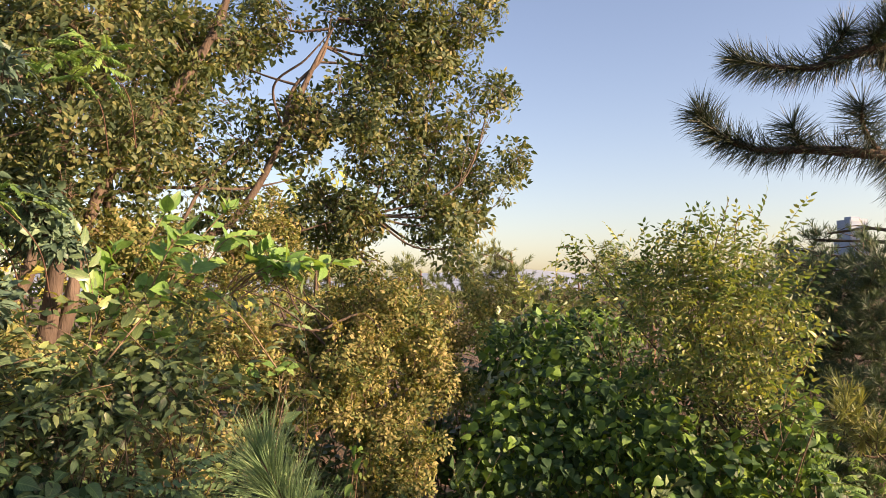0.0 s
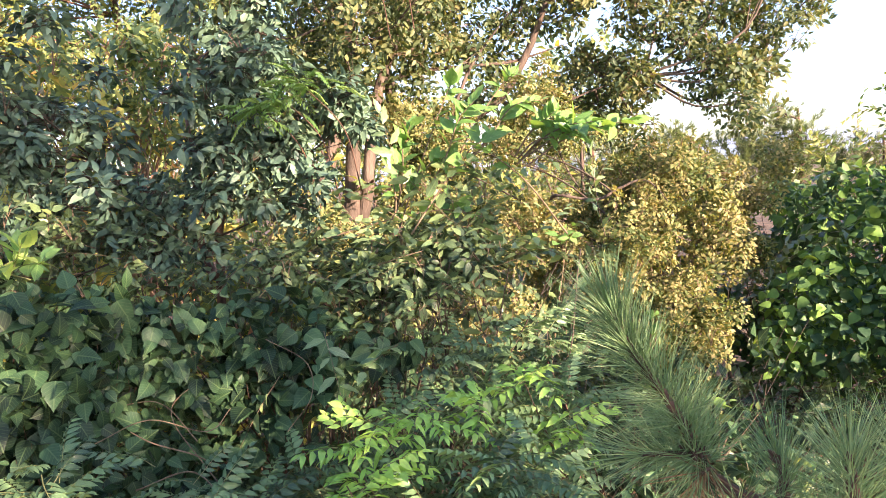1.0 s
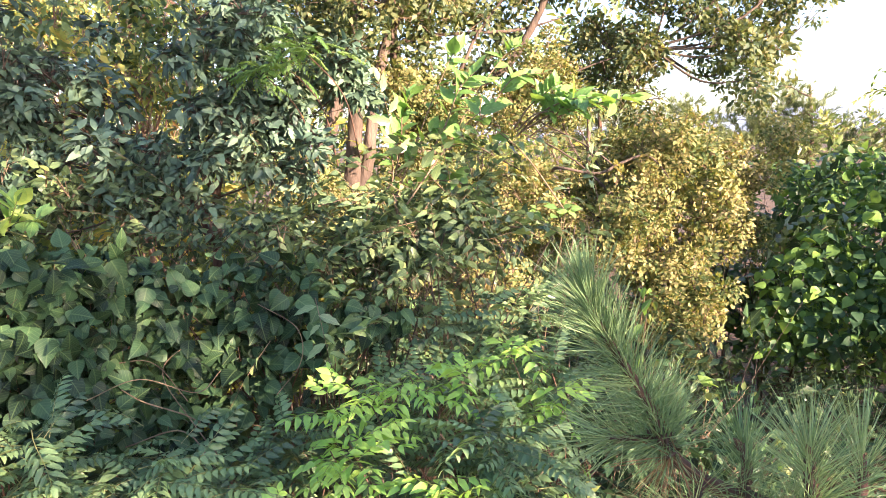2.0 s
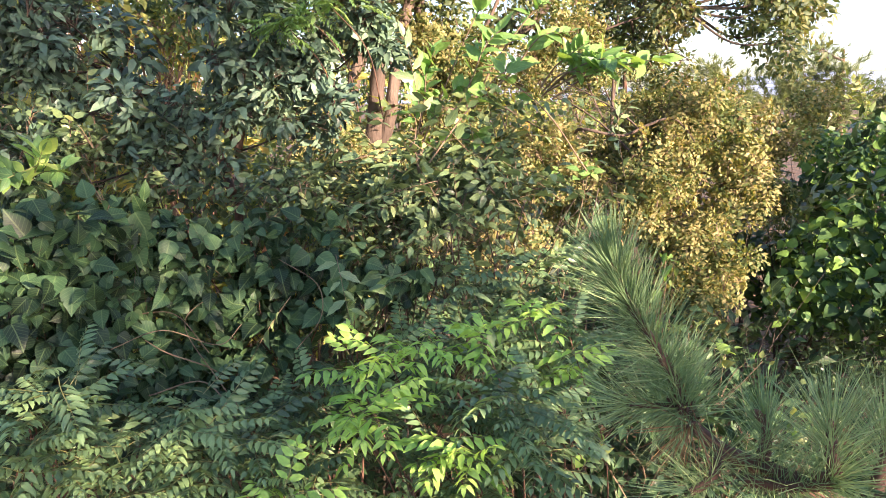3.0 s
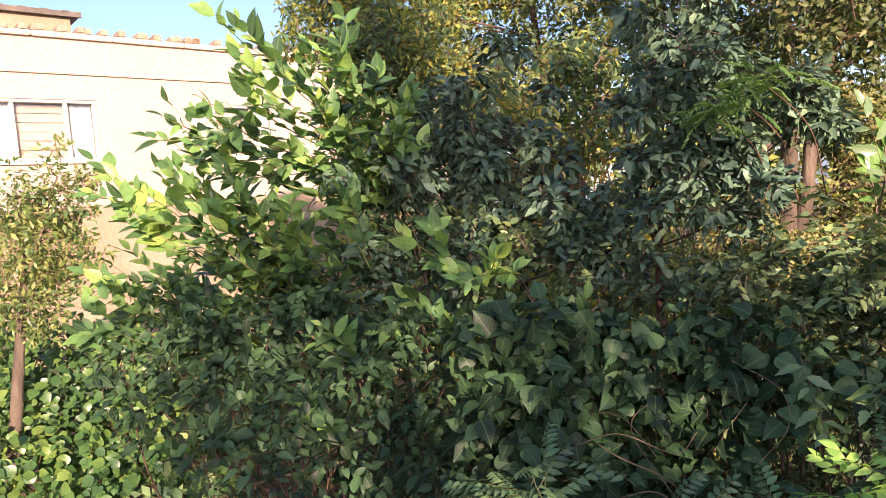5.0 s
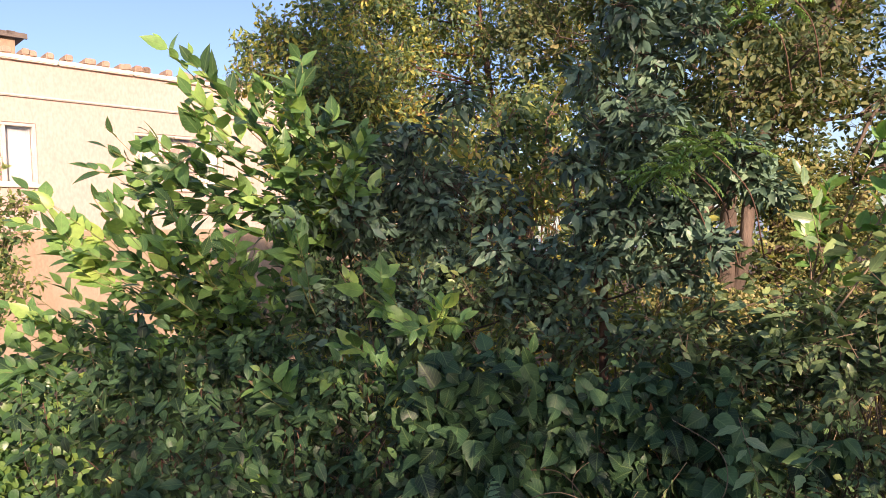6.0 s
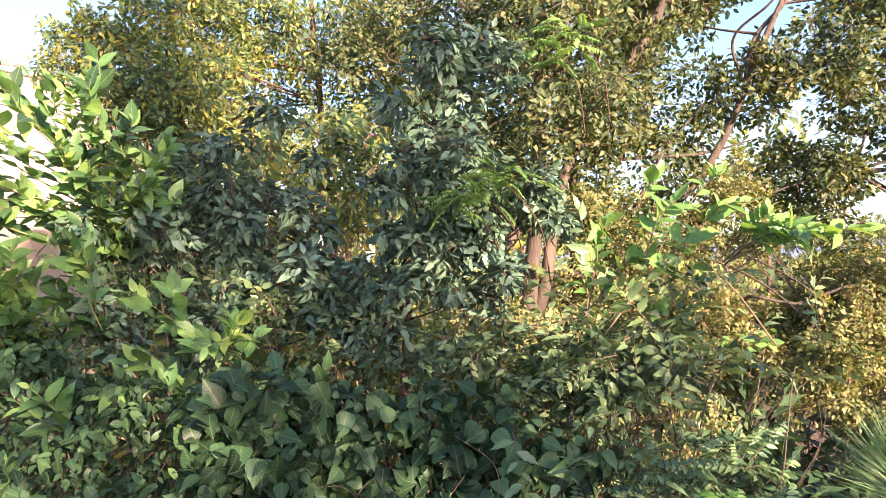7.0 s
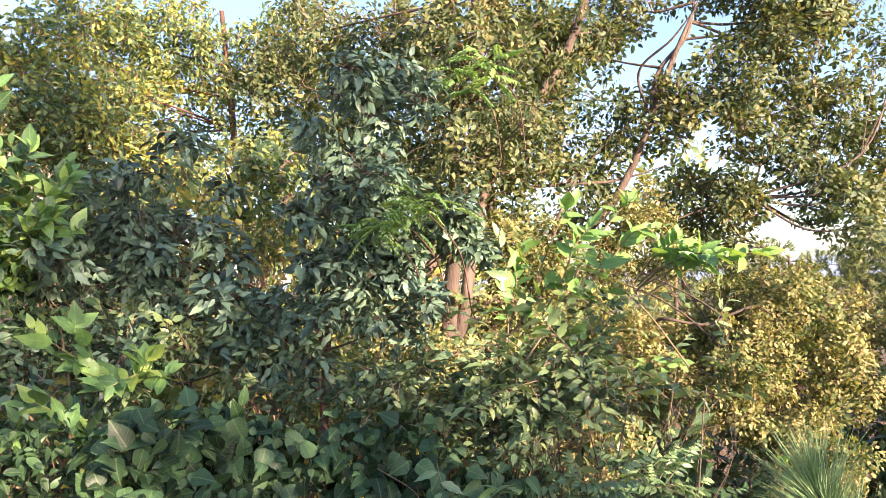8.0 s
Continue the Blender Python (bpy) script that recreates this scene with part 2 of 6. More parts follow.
def thing(name, label, category, group="", kind="", at=(0, 0, 0), turn=0.0):
    ob = new(name)
    ob.empty_display_size = 0.2
    ob.matrix_basis = pose(*at, 0, 0, turn)
    return tagged(ob, label, category, group, kind)


def join(geos):
    vs, ts, us, ms, n = [], [], [], [], 0
    for v, t, uv, mi in geos:
        vs.append(v), ts.append(np.asarray(t) + n), us.append(uv), ms.append(mi)
        n += len(v)
    return np.concatenate(vs), np.concatenate(ts), np.concatenate(us), np.concatenate(ms)


def unit(a):
    return a / np.maximum(np.linalg.norm(a, axis=-1, keepdims=True), 1e-9)


def smooth_line(points, steps):
    """Catmull-Rom through the points (each may carry its radius as a fourth number)."""
    p = np.asarray(points, float)
    p = np.vstack([2 * p[0] - p[1], p, 2 * p[-1] - p[-2]])
    out = []
    for i in range(1, len(p) - 2):
        for s in np.linspace(0, 1, steps, endpoint=False):
            a, b, c, d = p[i - 1], p[i], p[i + 1], p[i + 2]
            out.append(0.5 * (2 * b + (c - a) * s + (2 * a - 5 * b + 4 * c - d) * s * s + (3 * b - a - 3 * c + d) * s ** 3))
    out.append(p[-2])
    return np.array(out)


def tube(line, sides=8, mat=0, rough=0.0):
    """A tapered round stem along a line of (x, y, z, radius)."""
    line = np.asarray(line, float)
    c, r = line[:, :3], line[:, 3]
    d = unit(np.gradient(c, axis=0))
    ref = np.where(np.abs(d[:, 2:3]) > 0.9, [[1.0, 0, 0]], [[0, 0, 1.0]])
    a = unit(np.cross(d, ref))
    for i in range(1, len(a)):
        a[i] = a[i - 1] - d[i] * (a[i - 1] @ d[i])
        a[i] /= max(np.linalg.norm(a[i]), 1e-9)
    b = np.cross(d, a)
    ang = np.linspace(0, 2 * np.pi, sides, endpoint=False)
    rr = r[:, None] * (1 + rough * rng.normal(0, 1, (len(r), sides)))
    v = c[:, None] + rr[..., None] * (np.cos(ang)[None, :, None] * a[:, None] + np.sin(ang)[None, :, None] * b[:, None])
    n = len(c)
    i, j = np.meshgrid(np.arange(n - 1), np.arange(sides), indexing="ij")
    k0, k1 = i * sides + j, i * sides + (j + 1) % sides
    t = np.concatenate([np.stack([k0, k1, k1 + sides], -1).reshape(-1, 3), np.stack([k0, k1 + sides, k0 + sides], -1).reshape(-1, 3)])
    uv = np.stack(np.broadcast_arrays(ang[None] / 6.283, np.linspace(0, 1, n)[:, None]), -1).reshape(-1, 2)
    return v.reshape(-1, 3), t, uv, np.full(len(t), mat)


def blade(length, width, profile, fold=0.25, curl=0.2, mat=0, twist=0.0):
    """A leaf from the origin along +y, its face up: a folded, curled blade with the given half-width profile [(t, w), ...]."""
    v, uv, t = [(0, 0, 0)], [(0.5, 0)], []
    for s, w in profile[1:-1]:
        zc = -curl * length * s * s
        h = w * width
        tw = twist * s
        v += [(-h, s * length, zc + fold * h + tw * h), (0, s * length, zc), (h, s * length, zc + fold * h - tw * h)]
        uv += [(0.5 - w, s), (0.5, s), (0.5 + w, s)]
    v.append((0, length, -curl * length))
    uv.append((0.5, 1))
    n = len(profile) - 2
    for side in (0, 1):
        flip = 1 if side == 0 else -1
        e = [1 + 3 * i + 2 * side for i in range(n)]
        m = [2 + 3 * i for i in range(n)]
        faces = [(0, m[0], e[0])]
        for i in range(n - 1):
            faces += [(e[i], m[i], m[i + 1]), (e[i], m[i + 1], e[i + 1])]
        faces.append((e[-1], m[-1], len(v) - 1))
        t += [f[::flip] for f in faces]
    return np.array(v, float), np.array(t), np.array(uv, float), np.full(len(t), mat)


def toothed(profile, n, depth=0.16):
    """The same outline with a saw-toothed edge."""
    ts, ws = [q[0] for q in profile], [q[1] for q in profile]
    at = np.linspace(0, 1, n + 2)[1:-1] ** 1.25
    return [(0, 0)] + [(t, float(np.interp(t, ts, ws)) * (1.0 if i % 2 else 1 - depth)) for i, t in enumerate(at)] + [(1, 0)]


HEART = [(0, 0), (0.03, 0.24), (0.11, 0.43), (0.26, 0.5), (0.45, 0.45), (0.64, 0.32), (0.82, 0.14), (1, 0)]
OVAL = [(0, 0), (0.06, 0.2), (0.18, 0.39), (0.36, 0.5), (0.56, 0.45), (0.75, 0.28), (0.9, 0.1), (1, 0)]
HEART_TEETH, OVAL_TEETH = toothed(HEART, 13, 0.07), toothed(OVAL, 13, 0.1)
SIMPLE = [(0, 0), (0.45, 0.5), (1, 0)]
LANCE = [(0, 0), (0.3, 0.45), (0.65, 0.36), (1, 0)]


def placed(geo, m):
    """A piece moved by rows of 3x3 axes and origins: all copies in one go."""
    v, t, uv, mi = geo
    axes, at = m
    n = len(at)
    vv = np.einsum("nij,kj->nki", axes, v) + at[:, None]
    tt = t[None] + (np.arange(n) * len(v))[:, None, None]
    return vv.reshape(-1, 3), tt.reshape(-1, 3), np.tile(uv, (n, 1)), np.tile(mi, n)


def axes_for(along, up, scale):
    """3x3 axes with +y along, +z near up, scaled."""
    y = unit(along)
    x = unit(np.cross(y, up))
    z = np.cross(x, y)
    return np.stack([x, y, z], -1) * np.asarray(scale).reshape(-1, 1, 1)


def spray(leaf, twig_len, count, spread=55.0, leaf_scale=(0.75, 1.1), droop=0.25, radius=0.0016, flat=0.35):
    """A twig with leaves on alternate sides, along +y, leaves facing up."""
    ys = np.linspace(0.12, 1.0, count)
    c = np.stack([0.02 * twig_len * np.sin(ys * 5), ys * twig_len, -droop * twig_len * ys ** 2], -1)
    side = np.where(np.arange(count) % 2 == 0, 1.0, -1.0)
    side[-1] = 0.0
    ang = np.radians(spread) * side + rng.normal(0, 0.22, count)
    along = np.stack([np.sin(ang), np.cos(ang), -droop * 0.9 + rng.normal(0, 0.28, count)], -1)
    up = np.stack([rng.normal(0, flat, count), rng.normal(-0.1, flat, count), np.ones(count)], -1)
    leaves = placed(leaf, (axes_for(along, up, rng.uniform(*leaf_scale, count)), c))
    stem_pts = np.concatenate([np.stack([np.zeros(4), np.linspace(0, 1, 4) * twig_len, -droop * twig_len * np.linspace(0, 1, 4) ** 2], -1), np.linspace(radius, radius * 0.4, 4)[:, None]], 1)
    return join([leaves, tube(stem_pts, 3, 1)])


def bunch(leaf, count, radius, hang=0.35, flat=0.65, leaf_scale=(0.65, 1.2), twigs=4):
    """A rounded tuft at a branch's end: leaves shingle its outside, lie on top of one another and hang at the rim."""
    d = unit(rng.normal(0, 1, (count, 3)) + [0, 0.2, 0.35])
    at = d * (radius * rng.uniform(0.3, 1.0, count) ** 0.6)[:, None] * np.array([1, 1, flat])
    along = unit(0.9 * d * [1, 1, 0.35] + rng.normal(0, 0.38, (count, 3)) + np.array([0, 0, -hang]))
    up = unit(0.7 * d + np.array([0, 0, 0.8]) + rng.normal(0, 0.28, (count, 3)))
    geo = [placed(leaf, (axes_for(along, up, rng.uniform(*leaf_scale, count)), at))]
    for k in range(twigs):
        e = at[k] * 0.9
        geo.append(tube([(0, -radius * 0.8, -radius * 0.4, 0.0022), (*(e * 0.4), 0.0016), (*e, 0.0008)], 3, 1))
    return join(geo)


def crown_geometry(clumps, sprays, per_area, out=0.7, lift=0.1, squash=0.85, shell=2.4, scale=(0.8, 1.2), up_bias=0.7, tuft_of=16, tuft_size=0.115):
    """Sprays gathered in tufts through round clumps (x, y, z, r), pointing outwards, with gaps between the tufts."""
    got = []
    for x, y, z, r in clumps:
        n = max(3, int(per_area * r * r))
        m = max(2, n // tuft_of)
        home = np.arange(n) % m
        d = unit(rng.normal(0, 1, (m, 3)))[home]
        rad = (r * rng.uniform(0, 1, m) ** (1 / shell))[home]
        at = np.array([x, y, z]) + d * rad[:, None] * np.array([1, 1, squash]) * rng.uniform(0.92, 1.06, (n, 1))
        own = rng.normal(0, 1, (n, 3))
        at = at + own * tuft_size * np.mean(scale)
        along = unit(out * d + 0.5 * unit(own) + rng.normal(0, 0.45, (n, 3)) + np.array([0, 0, lift]))
        up = unit(np.array([0, 0, up_bias]) + 0.5 * d + rng.normal(0, 0.35, (n, 3)))
        ax = axes_for(along, up, rng.uniform(*scale, n))
        which = rng.integers(0, len(sprays), n)
        for k, s in enumerate(sprays):
            sel = which == k
            if sel.any():
                got.append(placed(s, (ax[sel], at[sel])))
    return join(got)


def branch_lines(base, clumps, r0=0.012, r1=0.004, sag=0.06, twigs=5):
    """For each clump one bent limb from the nearest of the base points, with side twigs: a list of meshes' geometry."""
    base = np.atleast_2d(np.asarray(base, float))
    out = []
    for x, y, z, r in clumps:
        b = np.array([x, y, z])
        cost = np.linalg.norm(base - b, axis=1) + 0.8 * np.maximum(0, base[:, 2] - z + 0.1)
        a = base[np.argmin(cost)]
        span = np.linalg.norm(b - a)
        m = (a + b) / 2 + rng.normal(0, 0.09, 3) * span + np.array([0, 0, -sag * span])
        line = smooth_line([(*a, r0), (*m, (r0 + r1) / 2), (*b, r1)], 6)
        got = [tube(line, 6, 0, 0.05)]
        for _ in range(twigs):
            e = b + unit(rng.normal(0, 1, 3)) * r * 0.95
            q = line[rng.integers(6, len(line) - 1)]
            mm = (q[:3] + e) / 2 + rng.normal(0, 0.05, 3)
            got.append(tube(smooth_line([(*q[:3], r1 * 0.8), (*mm, r1 * 0.5), (*e, r1 * 0.25)], 4), 4))
        out.append(join(got))
    return out


def add_branches(owner, base, clumps, mat, r0=0.012, r1=0.004, name="branch", twigs=5):
    for g in branch_lines(base, clumps, r0, r1, twigs=twigs):
        part(name, mesh_from(name, g, [mat]), owner)


def leaf_sites(clumps, per_area, hang=0.4, face=(0, 0, 0)):
    """Origins and axes of single leaves that shingle the outside of clumps, tips hanging."""
    ats, axs = [], []
    for x, y, z, r in clumps:
        n = max(4, int(per_area * r * r))
        d = unit(rng.normal(0, 1, (n, 3)))
        at = np.array([x, y, z]) + d * (r * rng.uniform(0.25, 1.05, n) ** 0.6)[:, None]
        along = unit(0.7 * d * [1, 1, 0.3] + rng.normal(0, 0.8, (n, 3)) + np.array([0, 0, -hang]))
        up = unit(0.55 * d + np.array([0, 0, 1.0]) + np.array(face) + rng.normal(0, 0.55, (n, 3)))
        ats.append(at), axs.append(axes_for(along, up, rng.uniform(0.45, 1.3, n)))
    return np.concatenate(axs), np.concatenate(ats)


def leaf_objects(name, meshes, sites, parent):
    """Single leaves as objects that share a few meshes."""
    axes, at = sites
    for i in range(len(at)):
        ob = new(name, meshes[i % len(meshes)])
        m = Matrix([[*axes[i][r], at[i][r]] for r in range(3)] + [[0, 0, 0, 1]])
        ob.parent = parent
        ob.matrix_basis = m


def box_geo(x0, x1, y0, y1, z0, z1, bevel=0.0, mat=0):
    bm = bmesh.new()
    bmesh.ops.create_cube(bm, size=1.0, matrix=Matrix.Translation(((x0 + x1) / 2, (y0 + y1) / 2, (z0 + z1) / 2)) @ Matrix.Diagonal((x1 - x0, y1 - y0, z1 - z0, 1)))
    if bevel:
        bmesh.ops.bevel(bm, geom=bm.edges[:], offset=bevel, segments=2, affect="EDGES")
    bmesh.ops.triangulate(bm, faces=bm.faces[:])
    v = np.array([p.co for p in bm.verts])
    t = np.array([[p.index for p in f.verts] for f in bm.faces])
    bm.free()
    return v, t, v[:, :2].copy(), np.full(len(t), mat)


# ---------------------------------------------------------------- ground and distance
def ground_height(x, y):
    """Level wood floor with a bank under the viewpoint and slow waves further off."""
    bank = 0.55 * np.exp(-((x + 0.1) ** 2 + (y + 0.6) ** 2) / 1.6)
    return bank + 0.12 * np.sin(x * 0.7 + 1.0) * np.sin(y * 0.5) * np.exp(-(x * x + y * y) / 900.0)


def build_ground():
    e = np.concatenate([-np.geomspace(3000, 16, 26), np.linspace(-15, 15, 81), np.geomspace(16, 3000, 26)])
    x, y = np.meshgrid(e, e, indexing="ij")
    z = ground_height(x, y)
    v = np.stack([x, y, z], -1).reshape(-1, 3)
    n = len(e)
    i, j = np.meshgrid(np.arange(n - 1), np.arange(n - 1), indexing="ij")
    k = i * n + j
    t = np.concatenate([np.stack([k, k + n, k + n + 1], -1).reshape(-1, 3), np.stack([k, k + n + 1, k + 1], -1).reshape(-1, 3)])
    tagged(new("ground", mesh_from("ground", (v, t, v[:, :2], np.zeros(len(t), int)), [SOIL])), "brown leaf-littered woodland soil", "ground", kind="structure")


build_ground()


def build_hills():
    """Low ridges on the horizon, haze put into their blue colour."""
    for dist, top, seed, name in ((900, 34, 1.0, "far ridge"), (1500, 52, 4.0, "farther ridge")):
        a = np.linspace(-0.9, 1.5, 160)
        h = top * (0.55 + 0.25 * np.sin(a * 5 + seed) + 0.12 * np.sin(a * 13 + 2 * seed) + 0.05 * np.sin(a * 41))
        front = np.stack([dist * np.sin(a), dist * np.cos(a), np.zeros_like(a) - 1], -1)
        crest = np.stack([dist * 1.15 * np.sin(a), dist * 1.15 * np.cos(a), h], -1)
        back = np.stack([dist * 1.3 * np.sin(a), dist * 1.3 * np.cos(a), np.zeros_like(a) - 1], -1)
        v = np.concatenate([front, crest, back])
        n = len(a)
        k = np.concatenate([np.arange(n - 1), np.arange(n - 1) + n])
        t = np.concatenate([np.stack([k, k + 1, k + n + 1], -1), np.stack([k, k + n + 1, k + n], -1)])
        tagged(new("backdrop", mesh_from("ridge", (v, t, v[:, :2], np.zeros(len(t), int)), [HILL])), "wooded ridge on the horizon, haze put into its blue colour", "hill", kind="structure")


build_hills()


def build_tower(x, y, w, h, turn):
    tower = thing("apartment_tower", "high-rise apartment tower far off, haze put into its pale blue colour", "building", "far towers", at=(x, y, 0), turn=turn)
    part("wall", mesh_from("hazed_tower_wall", box_geo(-w / 2, w / 2, -w / 3, w / 3, 0, h, 0.3), [HAZED_TOWER], False), tower)
    part("roof_house", mesh_from("tower_roof", box_geo(-w / 4, w / 4, -w / 6, w / 6, h, h + 3, 0.2), [HAZED_TOWER], False), tower)
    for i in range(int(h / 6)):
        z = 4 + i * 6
        part("window_band", mesh_from("tower_band", box_geo(-w * 0.44, w * 0.44, -w / 3 - 0.4, -w / 3 + 0.1, z, z + 2.6), [HAZED_TOWER_BAND], False), tower)


for spec in ((344.8, 722.0, 23.0, 66.0, 22.0), (384.0, 705.0, 20.0, 66.0, 18.0), (304.0, 742.0, 40.0, 37.0, 24.0), (372.0, 800.0, 16.0, 50.0, 20.0)):
    build_tower(*spec)


# ---------------------------------------------------------------- the house
def build_house():
    house = thing("house", "cream plastered two-storey house with brown plinth, sunlit", "building", at=(-13.09, 2.26, 0), turn=96)
    L, R, D = -9.0, 8.5, 7.0
    windows = [(-1.42, 0.24, 3.68, 4.64), (1.78, 3.44, 3.68, 4.64)]
    xs = [L, windows[0][0], windows[0][1], windows[1][0], windows[1][1], R]
    pieces = [box_geo(L, R, 0, 0.25, 2.95, 3.68), box_geo(L, R, 0, 0.25, 4.64, 5.60)]
    for a, b in ((xs[0], xs[1]), (xs[2], xs[3]), (xs[4], xs[5])):
        pieces.append(box_geo(a, b, 0, 0.25, 3.68, 4.64))
    part("wall", mesh_from("house_front", join(pieces), [PLASTER], False), house, "cream plaster front wall")
    part("wall", mesh_from("house_side", join([box_geo(R - 0.25, R, 0.25, D, 0, 5.6), box_geo(L, L + 0.25, 0.25, D, 0, 5.6), box_geo(L, R, D, D + 0.25, 0, 5.6)]), [PLASTER], False), house)
    part("plinth", mesh_from("house_plinth", box_geo(L, R, -0.05, 0.25, 0, 2.95, 0.01), [PLINTH], False), house, "brown rendered lower wall with damp stains")
    part("roof", mesh_from("house_roof", box_geo(L + 0.25, R - 0.25, 0.25, D, 5.3, 5.45), [COPING], False), house)
    part("string_course", mesh_from("house_band", box_geo(L, R, -0.05, 0.0, 5.035, 5.075, 0.012), [FRAME_PAINT], False), house)
    i, x = 0, L
    slab = mesh_from("coping_slab", box_geo(0.004, 1.196, -0.08, 0.30, 5.60, 5.68, 0.015), [COPING], False)
    while x < R - 1.0:
        part("coping_slab", slab, house).location = (x, 0, 0)
        x += 1.2
    capv = box_geo(-0.06, 0.06, -0.085, 0.22, 5.68, 5.79, 0.018)
    cap = mesh_from("coping_tile", capv, [CLAY], False)
    x = -5.0
    while x < 8.3:
        c = part("coping_tile", cap, house)
        c.location, c.rotation_euler = (x + rng.uniform(-0.01, 0.01), 0, rng.uniform(-0.012, 0.006)), (0, rng.uniform(-0.05, 0.05), 0)
        x += 0.172
    for k, (a, b, z0, z1) in enumerate(windows):
        w = part("window", None, house, "sliding window with beige painted frame and drawn blind")
        f, m1, m2 = 0.05, a + 0.46, a + 1.21
        bars = [box_geo(a, b, 0.02, 0.12, z0, z0 + f, 0.006), box_geo(a, b, 0.02, 0.12, z1 - f, z1, 0.006)]
        for c in (a + f / 2, m1, m2, b - f / 2):
            bars.append(box_geo(c - f / 2, c + f / 2, 0.022, 0.118, z0 + f, z1 - f, 0.006))
        part("frame", mesh_from("window_frame", join(bars), [FRAME_PAINT], False), w)
        part("sill", mesh_from("window_sill", box_geo(a - 0.06, b + 0.06, -0.06, 0.0, z0 - 0.05, z0, 0.01), [COPING], False), w)
        for c0, c1 in ((a + f, m1 - f / 2), (m1 + f / 2, m2 - f / 2), (m2 + f / 2, b - f)):
            pane = part("pane", mesh_from("window_pane", box_geo(c0, c1, 0.07, 0.076, z0 + f, z1 - f), [GLASS], False), w)
            pane.visible_shadow = False
        cols = 14
        for c0, c1, mat, nm in ((a + f, m1, CURTAIN, "curtain"), (m1, m2, BLIND, "blind"), (m2, b - f, CURTAIN, "curtain")):
            g = []
            if nm == "blind":
                n = 6
                hh = (z1 - z0 - 2 * f) / n
                for q in range(n):
                    g.append(box_geo(c0, c1, 0.16 + 0.006 * (q % 2), 0.175 + 0.006 * (q % 2), z0 + f + q * hh, z0 + f + (q + 1) * hh - 0.012))
            else:
                step = (c1 - c0) / cols
                for q in range(cols):
                    g.append(box_geo(c0 + q * step, c0 + (q + 1) * step, 0.165 + 0.012 * math.sin(q * 1.3), 0.18 + 0.012 * math.sin(q * 1.3), z0 + f, z1 - f))
            part(nm, mesh_from(nm, join(g), [mat], False), w)
    # stair head on the flat roof
    part("stair_head", mesh_from("stair_head", box_geo(-4.4, 0.38, 1.3, 4.2, 5.45, 6.36), [PLINTH], False), house, "beige stair head on the roof")
    g = []
    for q in range(31):
        x = -4.7 + q * 0.17
        g.append(box_geo(x, x + 0.15, 1.2, 4.5, 6.36, 6.42 + 0.015 * (q % 2), 0.01))
    part("stair_head_roof", mesh_from("stair_head_roof", join(g + [box_geo(-4.75, 0.55, 1.2, 1.25, 6.33, 6.42)]), [DARK_TILE], False), house, "dark tiled eave roof")
    # pale rounded gable beyond the roof edge
    a = np.linspace(0, np.pi, 17)
    prof = np.stack([5.1 + 1.35 * np.cos(a), 5.45 + 0.95 * np.sin(a) ** 0.8], -1)
    v = np.concatenate([np.stack([prof[:, 0], np.full(17, 3.0), prof[:, 1]], -1), np.stack([prof[:, 0], np.full(17, 6.0), prof[:, 1]], -1)])
    k = np.arange(16)
    t = np.concatenate([np.stack([k, k + 1, k + 18], -1), np.stack([k, k + 18, k + 17], -1), np.stack([np.zeros(15, int), k[:-1] + 1, k[:-1] + 2], -1), np.stack([np.full(15, 17), k[:-1] + 19, k[:-1] + 18], -1)])
    part("vaulted_roof", mesh_from("vaulted_roof", (v, t, v[:, :2], np.zeros(len(t), int)), [PLASTER], False), house, "pale vaulted rooftop shed")


build_house()


# ---------------------------------------------------------------- leaf sprays
oak_leaf = blade(0.050, 0.027, LANCE, 0.3, 0.2)
small_leaf = blade(0.031, 0.018, SIMPLE, 0.25, 0.25)
mid_leaf = blade(0.048, 0.024, LANCE, 0.2, 0.22)
yellow_leaf = blade(0.046, 0.020, LANCE, 0.3, 0.4)
kudzu_leaf = blade(0.092, 0.080, HEART, 0.25, 0.25)
pale_leaf = blade(0.072, 0.036, toothed(LANCE, 7, 0.25), 0.25, 0.3)
ivy_leaf = blade(0.085, 0.076, OVAL, 0.2, 0.2)
mid_sprays = [spray(mid_leaf, 0.22, 12, 58, droop=0.12, flat=0.25) for _ in range(2)]
scrub_sprays = [spray(blade(0.085, 0.042, SIMPLE, 0.3, 0.25), 0.24, 9, 55, droop=0.15, flat=0.4) for _ in range(4)]
pale_sprays = [spray(pale_leaf, 0.26, 8, 60, droop=0.1, flat=0.3, leaf_scale=(0.6, 1.15)) for _ in range(4)]
oak_tufts = [bunch(oak_leaf, c, r, 0.25, 0.75) for c, r in ((22, 0.07), (36, 0.09), (48, 0.11), (54, 0.125))]
olive_tufts = [bunch(small_leaf, c, r, 0.2, 0.75) for c, r in ((34, 0.05), (62, 0.068), (86, 0.082), (104, 0.095))]
long_leaf = blade(0.048, 0.024, LANCE, 0.3, 0.35)
blue_tufts = [bunch(long_leaf, c, r, 0.2, 0.75, (0.5, 1.3)) for c, r in ((22, 0.055), (30, 0.07), (18, 0.05), (36, 0.08))]
gold_tufts = [bunch(blade(0.060, 0.026, SIMPLE, 0.3, 0.35), 22, r, 0.3) for r in (0.08, 0.1, 0.12)] + [bunch(oak_leaf, 28, 0.1, 0.35)]
mid_tufts = [bunch(blade(0.046, 0.025, LANCE, 0.2, 0.25), c, r, 0.25, 0.5, (0.5, 1.25)) for c, r in ((26, 0.065), (34, 0.08))]
